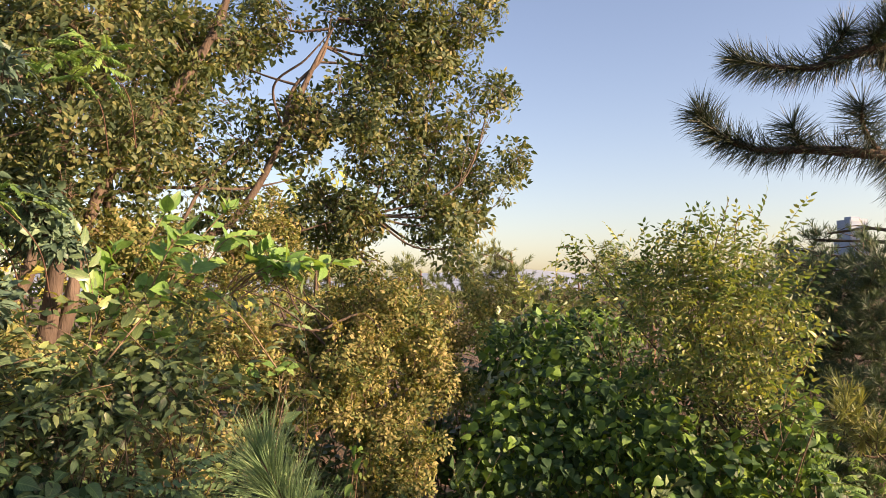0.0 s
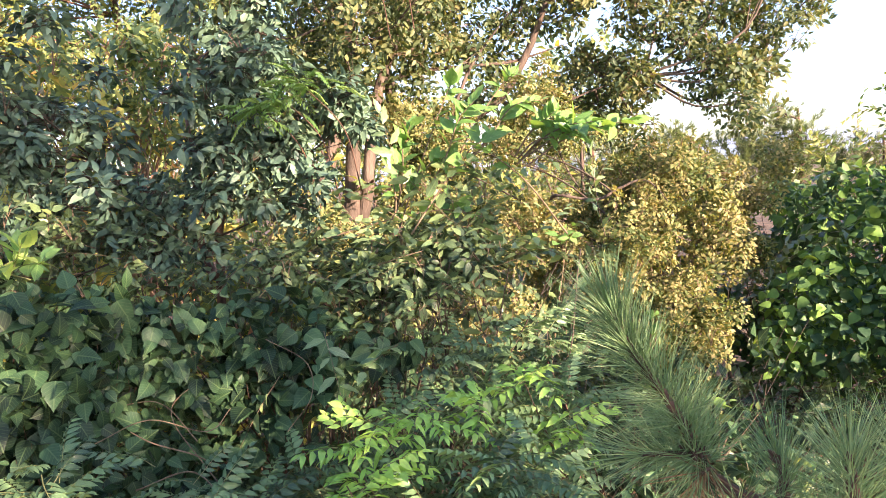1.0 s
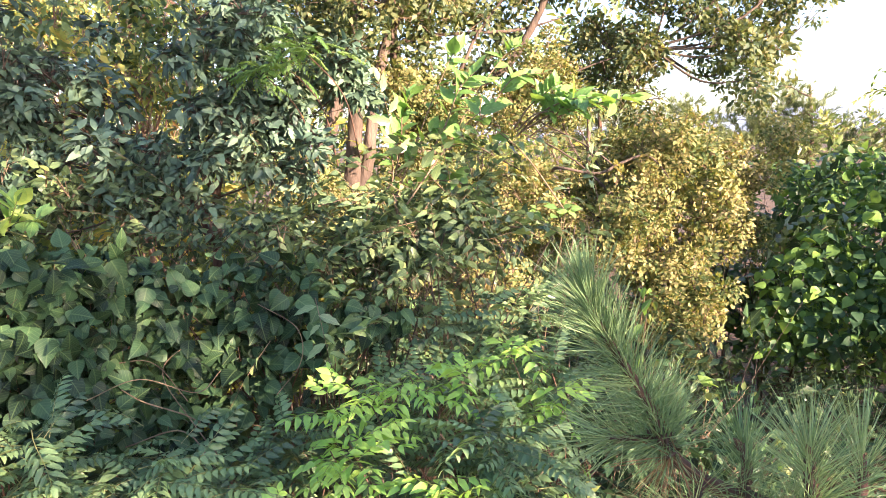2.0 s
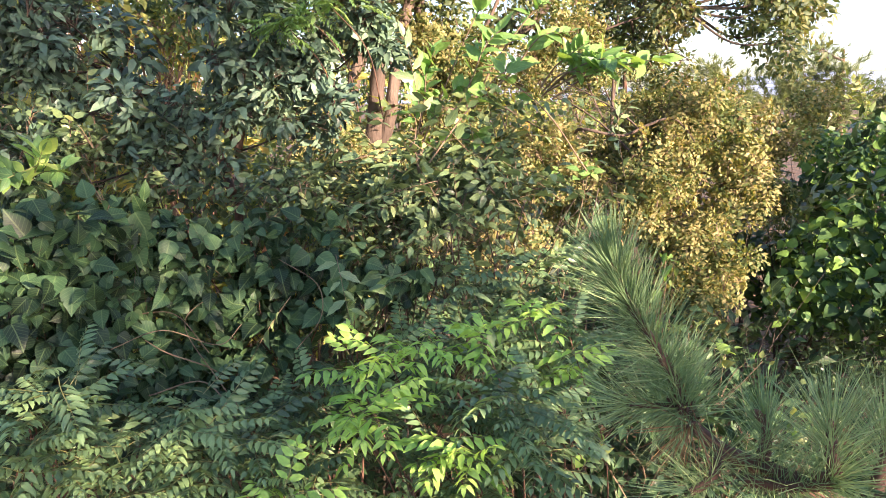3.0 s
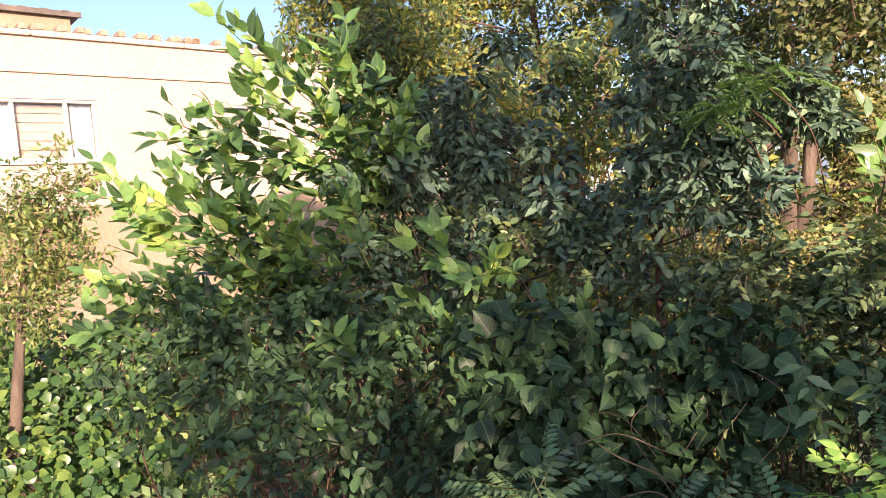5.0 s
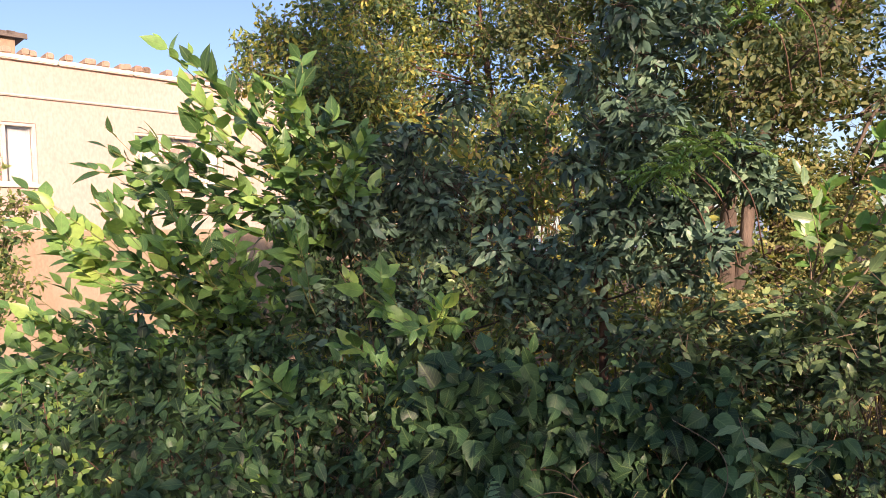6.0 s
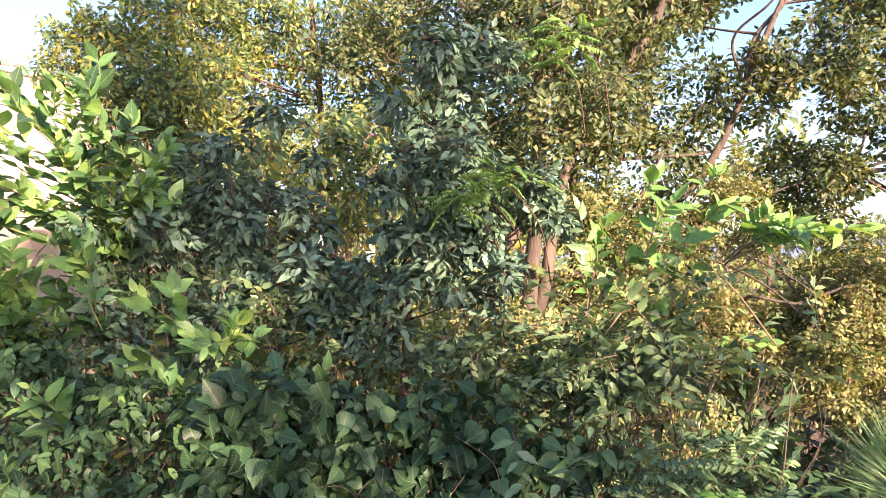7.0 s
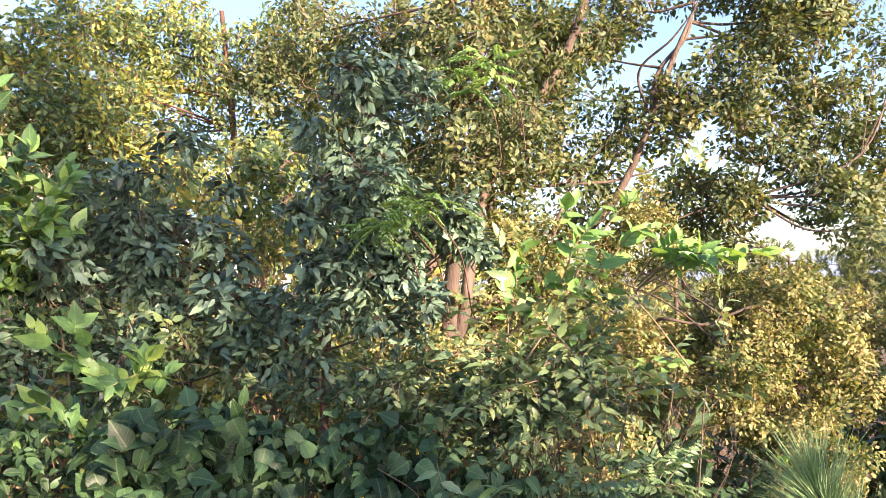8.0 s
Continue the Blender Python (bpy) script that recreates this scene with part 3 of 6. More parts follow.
yellow_sprays = [spray(yellow_leaf, 0.22, 12, 62, droop=0.4, flat=0.4) for _ in range(4)]


def tree(name, label, clumps, sprays, per_area, leaf_mat, trunk=None, trunk_mat=None, base=None, twig=None, r0=0.012, r1=0.004, category="tree", swell=1.05, lines=(), leafy=None, **kw):
    """A woody plant: trunk stems, a limb to each clump, and a crown of leafy sprays."""
    t = thing(name, label, category)
    tm = trunk_mat or BARK
    points = [] if base is None else [tuple(q) for q in np.atleast_2d(base)]
    for line in trunk or []:
        c = smooth_line(line, 10)
        part("trunk" if category == "tree" else "stem", mesh_from("trunk", tube(c, 12, 0, 0.035), [tm]), t)
        points += [tuple(q[:3]) for q in c[8::3]]
    for line in lines:
        points += [tuple(q[:3]) for q in smooth_line(line, 8)[6::3]]
    add_branches(t, points, clumps, twig or tm, r0, r1, "limb")
    fat = [(x, y, z, r * swell) for x, y, z, r in leafy or clumps]
    part("crown", mesh_from("crown", crown_geometry(fat, sprays, per_area, **kw), [leaf_mat, twig or TWIG]), t, kind="stuff")
    return t


# ---------------------------------------------------------------- the tall oak-like tree and its hanging skirt
OAK_CLUMPS = [(-2.83, 4.13, 3.77, 0.35), (-2.42, 4.23, 3.47, 0.33), (-2.72, 4.14, 3.15, 0.33), (-2.35, 4.37, 3.08, 0.31), (-2.20, 4.76, 3.97, 0.37), (-2.21, 4.89, 3.54, 0.34),
    (-2.07, 5.38, 3.97, 0.26), (-1.88, 5.09, 3.29, 0.26), (-1.49, 5.19, 3.38, 0.30), (-1.05, 5.36, 3.54, 0.37), (-0.81, 5.50, 3.92, 0.36), (-0.90, 5.46, 3.17, 0.35),
    (-0.48, 5.65, 3.50, 0.36), (-0.43, 5.69, 4.11, 0.33)]
OAK_CLUMPS += [(-0.22, 5.93, 3.19, 0.35), (-0.58, 5.75, 2.84, 0.34), (-0.07, 5.80, 3.76, 0.21), (0.09, 6.12, 3.26, 0.18), (-1.08, 5.49, 2.78, 0.22), (-0.35, 5.60, 2.52, 0.24),
    (-1.21, 5.48, 4.38, 0.28), (-0.68, 5.55, 4.43, 0.35), (-0.20, 5.78, 4.46, 0.24), (-1.76, 5.37, 4.31, 0.28), (-2.73, 4.23, 2.61, 0.29), (-2.91, 4.07, 2.83, 0.31),
    (-1.01, 5.33, 2.38, 0.19)]
OAK_TOP = [(-2.64, 4.37, 3.97, 0.33), (-2.90, 4.33, 3.69, 0.28), (-2.43, 4.66, 4.09, 0.30), (-2.34, 5.02, 3.83, 0.26), (-2.53, 4.62, 3.36, 0.28), 
    (-0.70, 5.73, 4.11, 0.33), (-1.49, 5.57, 3.59, 0.23), (-3.95, 4.38, 4.25, 0.38), (-3.76, 4.69, 3.88, 0.33), (-4.29, 4.22, 3.96, 0.33), 
    (-3.66, 4.26, 3.42, 0.26), (-3.20, 4.36, 4.08, 0.30), (-0.36, 5.82, 2.82, 0.27), (-1.96, 5.09, 4.03, 0.22), (-2.26, 4.99, 3.26, 0.25), 
    (-1.59, 5.48, 2.74, 0.22), (-1.17, 5.56, 2.71, 0.26), (-2.35, 4.61, 2.63, 0.21), (-2.12, 4.90, 2.75, 0.18), (-2.13, 4.86, 3.06, 0.16), 
    (-2.43, 4.74, 3.04, 0.24), (-1.77, 5.34, 2.62, 0.18), (-1.39, 5.51, 2.89, 0.20), (-1.99, 5.15, 2.90, 0.17), (-1.36, 5.65, 2.53, 0.18)]
OAK_FRONT = [(-2.21, 3.67, 3.58, 0.17), (-2.35, 3.75, 3.05, 0.16), (-1.99, 3.84, 3.16, 0.14), (-2.46, 3.49, 3.42, 0.16), (-1.97, 3.70, 3.62, 0.15), (-2.42, 3.77, 2.80, 0.14)]
OAK_LIMBS = [[(-2.56, 4.53, 2.21, 0.041), (-2.29, 4.75, 2.45, 0.037), (-1.95, 4.97, 2.66, 0.035), (-1.76, 5.10, 2.97, 0.032), (-1.61, 5.18, 3.33, 0.029), (-1.44, 5.21, 3.75, 0.025), (-1.22, 5.30, 4.25, 0.002)],
             [(-1.61, 5.18, 3.33, 0.022), (-1.54, 5.21, 3.69, 0.019), (-1.34, 5.28, 3.95, 0.017), (-1.26, 5.28, 4.30, 0.002)],
             [(-1.59, 5.18, 3.34, 0.013), (-1.62, 4.99, 3.65, 0.011), (-1.36, 4.89, 3.81, 0.009), (-1.16, 4.86, 4.01, 0.002)]]
OAK_LIMBS += [[(-2.65, 4.16, 2.77, 0.020), (-2.50, 4.51, 2.85, 0.018), (-2.37, 4.68, 2.90, 0.017), (-2.11, 4.89, 2.92, 0.015), (-1.84, 5.08, 2.94, 0.013), (-1.49, 5.26, 3.04, 0.002)],
             [(-2.56, 4.30, 2.12, 0.034), (-2.39, 4.39, 2.13, 0.024), (-2.23, 4.57, 2.13, 0.019), (-1.90, 4.79, 2.45, 0.002)],
             [(-2.25, 4.66, 2.47, 0.017), (-2.13, 4.69, 2.69, 0.015), (-2.04, 4.80, 2.93, 0.012), (-1.78, 4.93, 3.27, 0.002)]]
OAK_LIMBS += [[(-1.95, 4.97, 2.66, 0.015), (-1.65, 5.17, 2.60, 0.011), (-1.29, 5.34, 2.71, 0.007), (-1.01, 5.48, 2.77, 0.002)],
             [(-1.50, 4.60, 1.95, 0.014), (-1.40, 4.42, 1.99, 0.012), (-1.17, 4.46, 1.95, 0.011), (-1.03, 4.49, 2.01, 0.010), (-0.87, 4.52, 2.04, 0.007), (-0.70, 4.52, 1.83, 0.002)]]
OAK_TRUNKS = [[(-2.69, 4.02, 1.33, 0.062), (-2.69, 4.11, 1.97, 0.054), (-2.67, 4.13, 2.26, 0.048), (-2.63, 4.13, 2.62, 0.044), (-2.63, 4.15, 3.18, 0.036), (-2.65, 4.21, 3.76, 0.032), (-2.65, 4.18, 4.37, 0.030)],
              [(-2.69, 4.12, 1.75, 0.045), (-2.60, 4.17, 2.09, 0.040), (-2.58, 4.18, 2.25, 0.038), (-2.54, 4.29, 2.70, 0.036), (-2.43, 4.40, 3.04, 0.033), (-2.19, 4.62, 3.51, 0.035), (-1.97, 4.77, 3.98, 0.030), (-1.86, 4.85, 4.42, 0.020)]]
OAK_TRUNKS += [[(-2.86, 4.01, 1.30, 0.056), (-2.86, 4.02, 2.05, 0.050), (-2.78, 4.06, 2.35, 0.044), (-2.66, 4.12, 2.75, 0.032)],
              [(-2.61, 4.40, 1.27, 0.060), (-2.58, 4.50, 1.86, 0.050), (-2.56, 4.53, 2.25, 0.045), (-2.54, 4.52, 2.60, 0.042), (-2.56, 4.45, 3.06, 0.038), (-2.56, 4.42, 3.61, 0.040), (-2.53, 4.35, 4.41, 0.030)]]
oak = tree("oak_tree", "tall spreading tree with olive-brown sunlit leaves and grey trunks", OAK_CLUMPS + OAK_TOP + OAK_FRONT, oak_tufts, 330, OAK_LEAF, tuft_of=1, tuft_size=0.02,
           trunk=OAK_TRUNKS,
           lines=OAK_LIMBS, r0=0.011, r1=0.005, lift=0.0)
for line in OAK_LIMBS:
    part("limb", mesh_from("limb", tube(smooth_line(np.array(line) * [1, 1, 1, 0.8], 8), 10, 0, 0.05), [BARK]), oak)

SKIRT = [(-0.97, 4.50, 1.76, 0.29), (-0.72, 4.76, 2.03, 0.30), (-0.55, 4.56, 1.68, 0.25), (-0.83, 4.28, 1.45, 0.28), (-0.59, 4.29, 1.31, 0.21), (-1.12, 4.24, 1.58, 0.21),
    (-0.36, 5.00, 1.90, 0.21), (-0.35, 4.76, 1.55, 0.14), (-0.64, 4.14, 1.12, 0.24), (-1.05, 4.91, 2.02, 0.23), (-0.17, 5.21, 2.09, 0.16), (-2.34, 3.64, 1.71, 0.26),
    (-1.99, 3.77, 1.35, 0.23), (-1.59, 3.71, 1.30, 0.23), (-1.57, 4.42, 1.65, 0.29)]
SKIRT += [(-2.05, 4.69, 1.83, 0.27), (-1.22, 4.95, 1.84, 0.27), (-0.63, 5.04, 1.80, 0.23), (-1.55, 4.66, 1.88, 0.23), (-1.02, 5.40, 2.11, 0.25), (-2.39, 4.55, 2.05, 0.27),
    (-2.39, 3.38, 1.81, 0.19), (-2.03, 3.45, 1.54, 0.18), (-1.77, 3.70, 1.62, 0.19), (-2.71, 3.66, 1.99, 0.21), (-1.60, 4.75, 2.64, 0.20), (-1.77, 4.71, 2.37, 0.23),
    (-1.42, 4.82, 2.33, 0.20), (-2.16, 4.55, 2.37, 0.25), (-2.46, 4.40, 2.44, 0.27)]
tree("dry_shrub", "olive-brown small-leaved shrub glowing in low sun", SKIRT, olive_tufts, 620, OLIVE_LEAF, tuft_of=1, tuft_size=0.02, base=[(-1.3, 4.6, 0.3), (-0.6, 4.5, 0.3), (-1.9, 3.8, 0.5), (-0.9, 4.6, 1.6)], r0=0.009, r1=0.003, category="shrub")

# ---------------------------------------------------------------- the golden tree behind
GOLD = [(-5.74, 3.24, 4.02, 0.48), (-5.93, 2.94, 3.96, 0.38), (-5.84, 3.89, 4.27, 0.52), (-5.70, 4.28, 3.84, 0.47), (-5.28, 4.62, 4.18, 0.52), (-5.17, 4.94, 3.57, 0.47),
    (-5.28, 4.18, 3.20, 0.41), (-4.69, 5.22, 4.06, 0.47), (-4.32, 5.06, 3.35, 0.30), (-5.52, 2.90, 3.38, 0.33), (-5.47, 3.10, 3.04, 0.33), (-5.63, 2.85, 2.95, 0.28),
    (-5.34, 3.37, 2.72, 0.33), (-5.11, 2.82, 2.56, 0.26), (-4.80, 3.30, 2.38, 0.26)]
GOLD += [(-5.29, 3.21, 3.44, 0.33), (-5.11, 3.50, 3.37, 0.33), (-5.39, 2.98, 3.58, 0.33), (-4.94, 3.77, 3.17, 0.28), (-5.32, 3.56, 3.81, 0.30), (-5.05, 4.49, 2.84, 0.33),
    (-5.28, 3.25, 3.47, 0.35), (-5.15, 3.58, 2.99, 0.30), (-3.81, 5.22, 4.07, 0.36), (-5.78, 2.67, 3.75, 0.22), (-4.75, 4.99, 4.50, 0.47), (-5.47, 4.25, 4.52, 0.52),
    (-5.88, 3.68, 4.54, 0.44), (-3.87, 5.36, 3.47, 0.30)]
tree("golden_tree", "tree with yellowing and rusty leaves, thin bare twigs inside", GOLD, gold_tufts, 430, GOLD_LEAF, tuft_of=1, tuft_size=0.02,
     trunk=[[(-5.204, 4.715, 1.237, 0.0700), (-5.216, 4.800, 2.074, 0.0550), (-5.215, 4.759, 2.869, 0.0400), (-5.209, 4.684, 3.812, 0.0300), (-5.126, 4.503, 4.743, 0.0200)], [(-5.216, 4.790, 1.862, 0.0400), (-5.026, 4.971, 2.597, 0.0300), (-4.794, 5.154, 3.540, 0.0220), (-4.546, 5.225, 4.345, 0.0150)]],
     trunk_mat=RED_BARK, r0=0.011, r1=0.004, lift=0.15)
LOW_WOODS = [(-4.94, 3.12, 2.37, 0.39), (-4.56, 3.61, 2.18, 0.34), (-4.02, 3.74, 2.25, 0.33), (-3.09, 4.21, 2.02, 0.27), (-2.79, 4.95, 1.94, 0.30), 
    (-3.28, 4.07, 1.71, 0.31), (-2.84, 4.34, 1.67, 0.31), (-2.41, 4.54, 1.64, 0.31), (-4.83, 2.33, 1.95, 0.35), (-4.22, 2.53, 1.70, 0.32), 
    (-3.97, 3.19, 1.75, 0.34), (-3.40, 3.46, 1.65, 0.29), (-2.12, 3.95, 1.29, 0.28), (-4.66, 1.67, 1.54, 0.32), (-3.90, 3.51, 2.76, 0.31), 
    (-3.56, 3.85, 2.68, 0.31), (-3.57, 4.45, 2.88, 0.30), (-4.02, 4.03, 3.14, 0.34), (-3.62, 4.34, 3.26, 0.30), (-3.14, 4.18, 2.47, 0.23), 
    (-4.29, 3.74, 3.22, 0.30)]
tree("understory_shrub", "sunlit yellow-green undergrowth between the trunks", LOW_WOODS, yellow_sprays, 470, GOLD_LEAF, base=[(-3.8, 4.0, 0.2), (-2.6, 4.4, 0.2), (-4.6, 3.2, 0.2), (-1.6, 4.6, 0.2)], r0=0.008, r1=0.003, category="shrub")

bare = thing("bare_shrub", "fan of thin reddish bare stems catching the sun", "shrub")
for k in range(13):
    a = rng.uniform(-0.9, 0.9)
    line = [(-3.36, 3.02, 1.5, 0.010), (-3.37 + 0.05 * a, 3.0, 2.0, 0.008)]
    for f in (0.3, 0.65, 1.0):
        line.append((-3.38 + 0.42 * a * f + rng.normal(0, 0.03), 2.97 + 0.2 * a * f + rng.normal(0, 0.04), 2.05 + 0.75 * f + rng.normal(0, 0.05), 0.007 * (1.15 - f)))
    part("stem", mesh_from("bare_stem", tube(smooth_line(line, 6), 6, 0, 0.06), [PALE_RED_BARK]), bare)
GOLD_FRONT = [(-3.33, 2.57, 2.79, 0.15), (-3.15, 2.75, 2.88, 0.15), (-3.05, 2.89, 2.64, 0.15), (-3.25, 2.69, 2.59, 0.15), (-2.98, 2.91, 2.88, 0.15), (-3.14, 2.81, 2.5, 0.15), (-3.32, 2.63, 2.38, 0.15), (-2.98, 2.98, 2.46, 0.15)]
tree("golden_sapling", "sapling with sparse rusty-gold leaves among bare stems", GOLD_FRONT, gold_tufts, 420, GOLD_LEAF, tuft_of=1, tuft_size=0.02, base=[(-3.4, 3.0, 0.3), (-3.2, 3.1, 1.2)], twig=PALE_RED_BARK, r0=0.006, r1=0.002, category="sapling")

# ---------------------------------------------------------------- undergrowth that closes the wood below eye level
def undergrowth(name, label, a0, a1, d0, d1, z1, count, sprays, mat, per_area, size=1.0):
    """A belt of low bushes between two bearings (degrees left of straight ahead)."""
    clumps = []
    for i in range(count):
        a, d = radians(a0 + (a1 - a0) * (i + rng.uniform(0, 1)) / count), rng.uniform(d0, d1)
        r = rng.uniform(0.3, 0.5)
        clumps.append((-d * math.sin(a), d * math.cos(a), rng.uniform(0.25, z1), r))
    tree(name, label, clumps, sprays, per_area, mat, base=[(x, y, 0.0) for x, y, z, r in clumps[::3]], r0=0.01, r1=0.004, category="shrub", swell=1.0, scale=(1.0 * size, 1.5 * size))


undergrowth("undergrowth", "low sunlit scrub on the wood floor", -4, 30, 5.2, 7.5, 1.5, 46, scrub_sprays, MID_LEAF, 130)
undergrowth("undergrowth", "low yellow-green scrub on the wood floor", 28, 62, 4.6, 7.0, 1.9, 56, scrub_sprays, GOLD_LEAF, 140)
undergrowth("undergrowth", "low green scrub beside the house", 55, 76, 5.0, 8.5, 1.2, 30, scrub_sprays, MID_LEAF, 130)
# dark vine leaf colour here imitates shade in the gaps of nearer bushes
undergrowth("undergrowth", "low scrub below the viewpoint, gap shade put into its dark leaves", 2, 75, 2.9, 4.3, 1.15, 62, scrub_sprays, VINE_LEAF, 130, 0.8)
undergrowth("undergrowth", "low dark scrub under the pines", -40, -2, 3.4, 8.0, 1.0, 40, scrub_sprays, MID_LEAF, 200, 0.62)
# dark fill whose colour also stands in for shade low in the shrub
undergrowth("undergrowth", "dark green scrub behind the yellow shrub, also imitating its lower shade", -22, -6, 5.4, 6.6, 1.6, 40, scrub_sprays, VINE_LEAF, 190, 0.6)

def far_hedge():
    clumps = []
    for i in range(46):
        a, d = radians(14 + 46 * (i + rng.uniform(0, 1)) / 46), rng.uniform(10.0, 13.0)
        clumps.append((-d * math.sin(a), d * math.cos(a), rng.uniform(1.0, 3.6), rng.uniform(0.55, 0.8)))
    tree("far_tree_row", "row of trees beyond the wood, half lit", clumps, scrub_sprays, 55, GOLD_LEAF, base=[(x, y, 0.0) for x, y, z, r in clumps[::2]], r0=0.04, r1=0.012, swell=1.1, scale=(1.5, 2.4))


far_hedge()

# ---------------------------------------------------------------- the dark blue-green small tree with forked red stems
BLUE = [(-2.01, 2.35, 3.04, 0.13), (-1.99, 2.41, 2.89, 0.14), (-2.08, 2.38, 2.77, 0.13), (-2.00, 2.47, 2.61, 0.12), (-2.17, 2.35, 2.61, 0.14),
    (-2.14, 2.39, 2.45, 0.14), (-2.27, 2.30, 2.40, 0.13), (-2.06, 2.46, 2.33, 0.15), (-1.96, 2.52, 2.19, 0.13),
    (-2.17, 2.38, 2.23, 0.13), (-2.32, 2.26, 2.19, 0.12), (-1.74, 2.64, 2.44, 0.08), (-1.84, 2.58, 2.46, 0.08)]
BLUE_SIDE = [(-2.78, 1.92, 2.59, 0.13), (-2.73, 1.99, 2.49, 0.14), (-2.82, 1.88, 2.47, 0.13), (-2.76, 1.97, 2.35, 0.13), (-2.87, 1.81, 2.55, 0.12),
    (-2.55, 2.06, 2.13, 0.13), (-2.75, 1.99, 2.18, 0.14), (-2.04, 2.47, 2.07, 0.12), (-2.87, 1.84, 2.29, 0.14), (-2.97, 1.69, 2.30, 0.14),
    (-2.68, 1.95, 2.04, 0.14), (-2.85, 1.75, 2.08, 0.14), (-3.02, 1.60, 2.10, 0.14), (-2.45, 2.15, 2.02, 0.12)]
def ragged(clumps, count, spread, size):
    """Each clump broken up into small sprigs of uneven size round it."""
    out = []
    for x, y, z, r in clumps:
        for _ in range(count):
            dx, dy, dz = rng.normal(0, spread * r, 3)
            out.append((x + dx, y + dy, z + dz, size * r * rng.uniform(0.6, 1.3)))
    return out


ash = tree("dark_shrub_tree", "small tree with drooping dark blue-green leaves, in shade", BLUE + BLUE_SIDE, blue_tufts, 500, BLUE_LEAF, leafy=ragged(BLUE, 6, 0.72, 0.42) + ragged(BLUE_SIDE, 6, 1.0, 0.42), tuft_of=1, tuft_size=0.015,
     trunk=[[(-2.290, 2.350, 1.484, 0.0200), (-2.314, 2.415, 1.851, 0.0180), (-2.314, 2.434, 2.017, 0.0170), (-2.340, 2.547, 2.159, 0.0170), (-2.327, 2.663, 2.537, 0.0130), (-2.377, 2.816, 2.870, 0.0100), (-2.319, 2.870, 3.242, 0.0060)],
            [(-2.317, 2.429, 1.981, 0.0160), (-2.352, 2.408, 2.091, 0.0120), (-2.436, 2.472, 2.237, 0.0100), (-2.516, 2.513, 2.547, 0.0070)],
            [(-2.406, 2.460, 1.792, 0.0220), (-2.505, 2.529, 1.931, 0.0200), (-2.625, 2.565, 2.003, 0.0180), (-2.720, 2.487, 2.166, 0.0120), (-2.849, 2.359, 2.304, 0.0080)]],
     trunk_mat=RED_BARK, twig=BARK, r0=0.006, r1=0.0022, lift=-0.1, up_bias=0.9)

# ---------------------------------------------------------------- layered mid shrub
MID = [(-2.42, 2.06, 1.95, 0.14), (-2.27, 2.19, 1.82, 0.11), (-2.02, 2.26, 1.86, 0.14), (-1.90, 2.46, 1.85, 0.14), (-1.68, 2.46, 1.84, 0.15), 
    (-1.67, 2.23, 1.75, 0.15), (-1.50, 2.31, 1.74, 0.15), (-1.42, 2.47, 1.82, 0.14), (-1.83, 2.12, 1.73, 0.11), (-2.59, 1.88, 1.96, 0.12), 
    (-1.33, 2.62, 1.84, 0.15), (-1.19, 2.44, 1.73, 0.12), (-1.38, 2.22, 1.60, 0.12), (-1.19, 2.59, 1.87, 0.13), (-1.30, 2.43, 1.79, 0.12), 
    (-1.52, 2.45, 1.87, 0.13)]
tree("hackberry_shrub", "layered shrub with pointed green leaves on flat sprays", MID, mid_sprays + mid_tufts, 1000, MID_LEAF, base=[(-1.9, 2.5, 0.9), (-1.3, 2.6, 0.9), (-2.5, 2.3, 0.9)], r0=0.006, r1=0.002, category="shrub", out=0.9, up_bias=1.4, squash=0.7, tuft_size=0.075, swell=0.97)

PALE = [(-1.24, 2.42, 1.89, 0.11), (-1.06, 2.49, 1.81, 0.11), (-0.92, 2.64, 1.81, 0.09), (-1.37, 2.36, 1.84, 0.10), (-1.34, 2.24, 1.74, 0.09), 
    (-1.26, 2.64, 1.99, 0.11), (-1.38, 2.08, 1.64, 0.07), (-1.50, 2.00, 1.63, 0.07), (-1.26, 2.29, 1.77, 0.09), (-0.84, 2.67, 1.85, 0.07)]
tree("maple_sapling", "sapling holding flat sprays of pale green toothed leaves", PALE, pale_sprays, 430, PALE_LEAF, base=[(-1.2, 2.6, 0.4), (-1.5, 2.4, 0.6)], r0=0.005, r1=0.002, category="sapling", out=0.9, up_bias=1.5, squash=0.55)

# ---------------------------------------------------------------- vine-covered bush, leaf by leaf
VINE = [(-2.07, 1.32, 1.82, 0.13), (-1.99, 1.42, 1.84, 0.12), (-2.01, 1.63, 1.77, 0.12), (-1.92, 1.72, 1.72, 0.13), (-1.78, 1.86, 1.73, 0.12), (-1.64, 1.97, 1.71, 0.12),
    (-1.51, 2.04, 1.63, 0.12), (-1.38, 2.12, 1.61, 0.11), (-1.71, 1.87, 1.58, 0.13), (-1.85, 1.76, 1.59, 0.14), (-1.97, 1.64, 1.62, 0.13), (-1.96, 1.43, 1.69, 0.13),
    (-2.04, 1.32, 1.69, 0.13), (-2.04, 1.27, 1.58, 0.13), (-1.96, 1.38, 1.57, 0.13), (-1.96, 1.59, 1.49, 0.13), (-1.83, 1.72, 1.45, 0.13), (-1.70, 1.84, 1.43, 0.13),
    (-1.56, 1.97, 1.53, 0.12), (-1.99, 1.28, 1.45, 0.13), (-1.90, 1.39, 1.42, 0.13), (-1.89, 1.60, 1.35, 0.12), (-1.76, 1.73, 1.32, 0.12)]
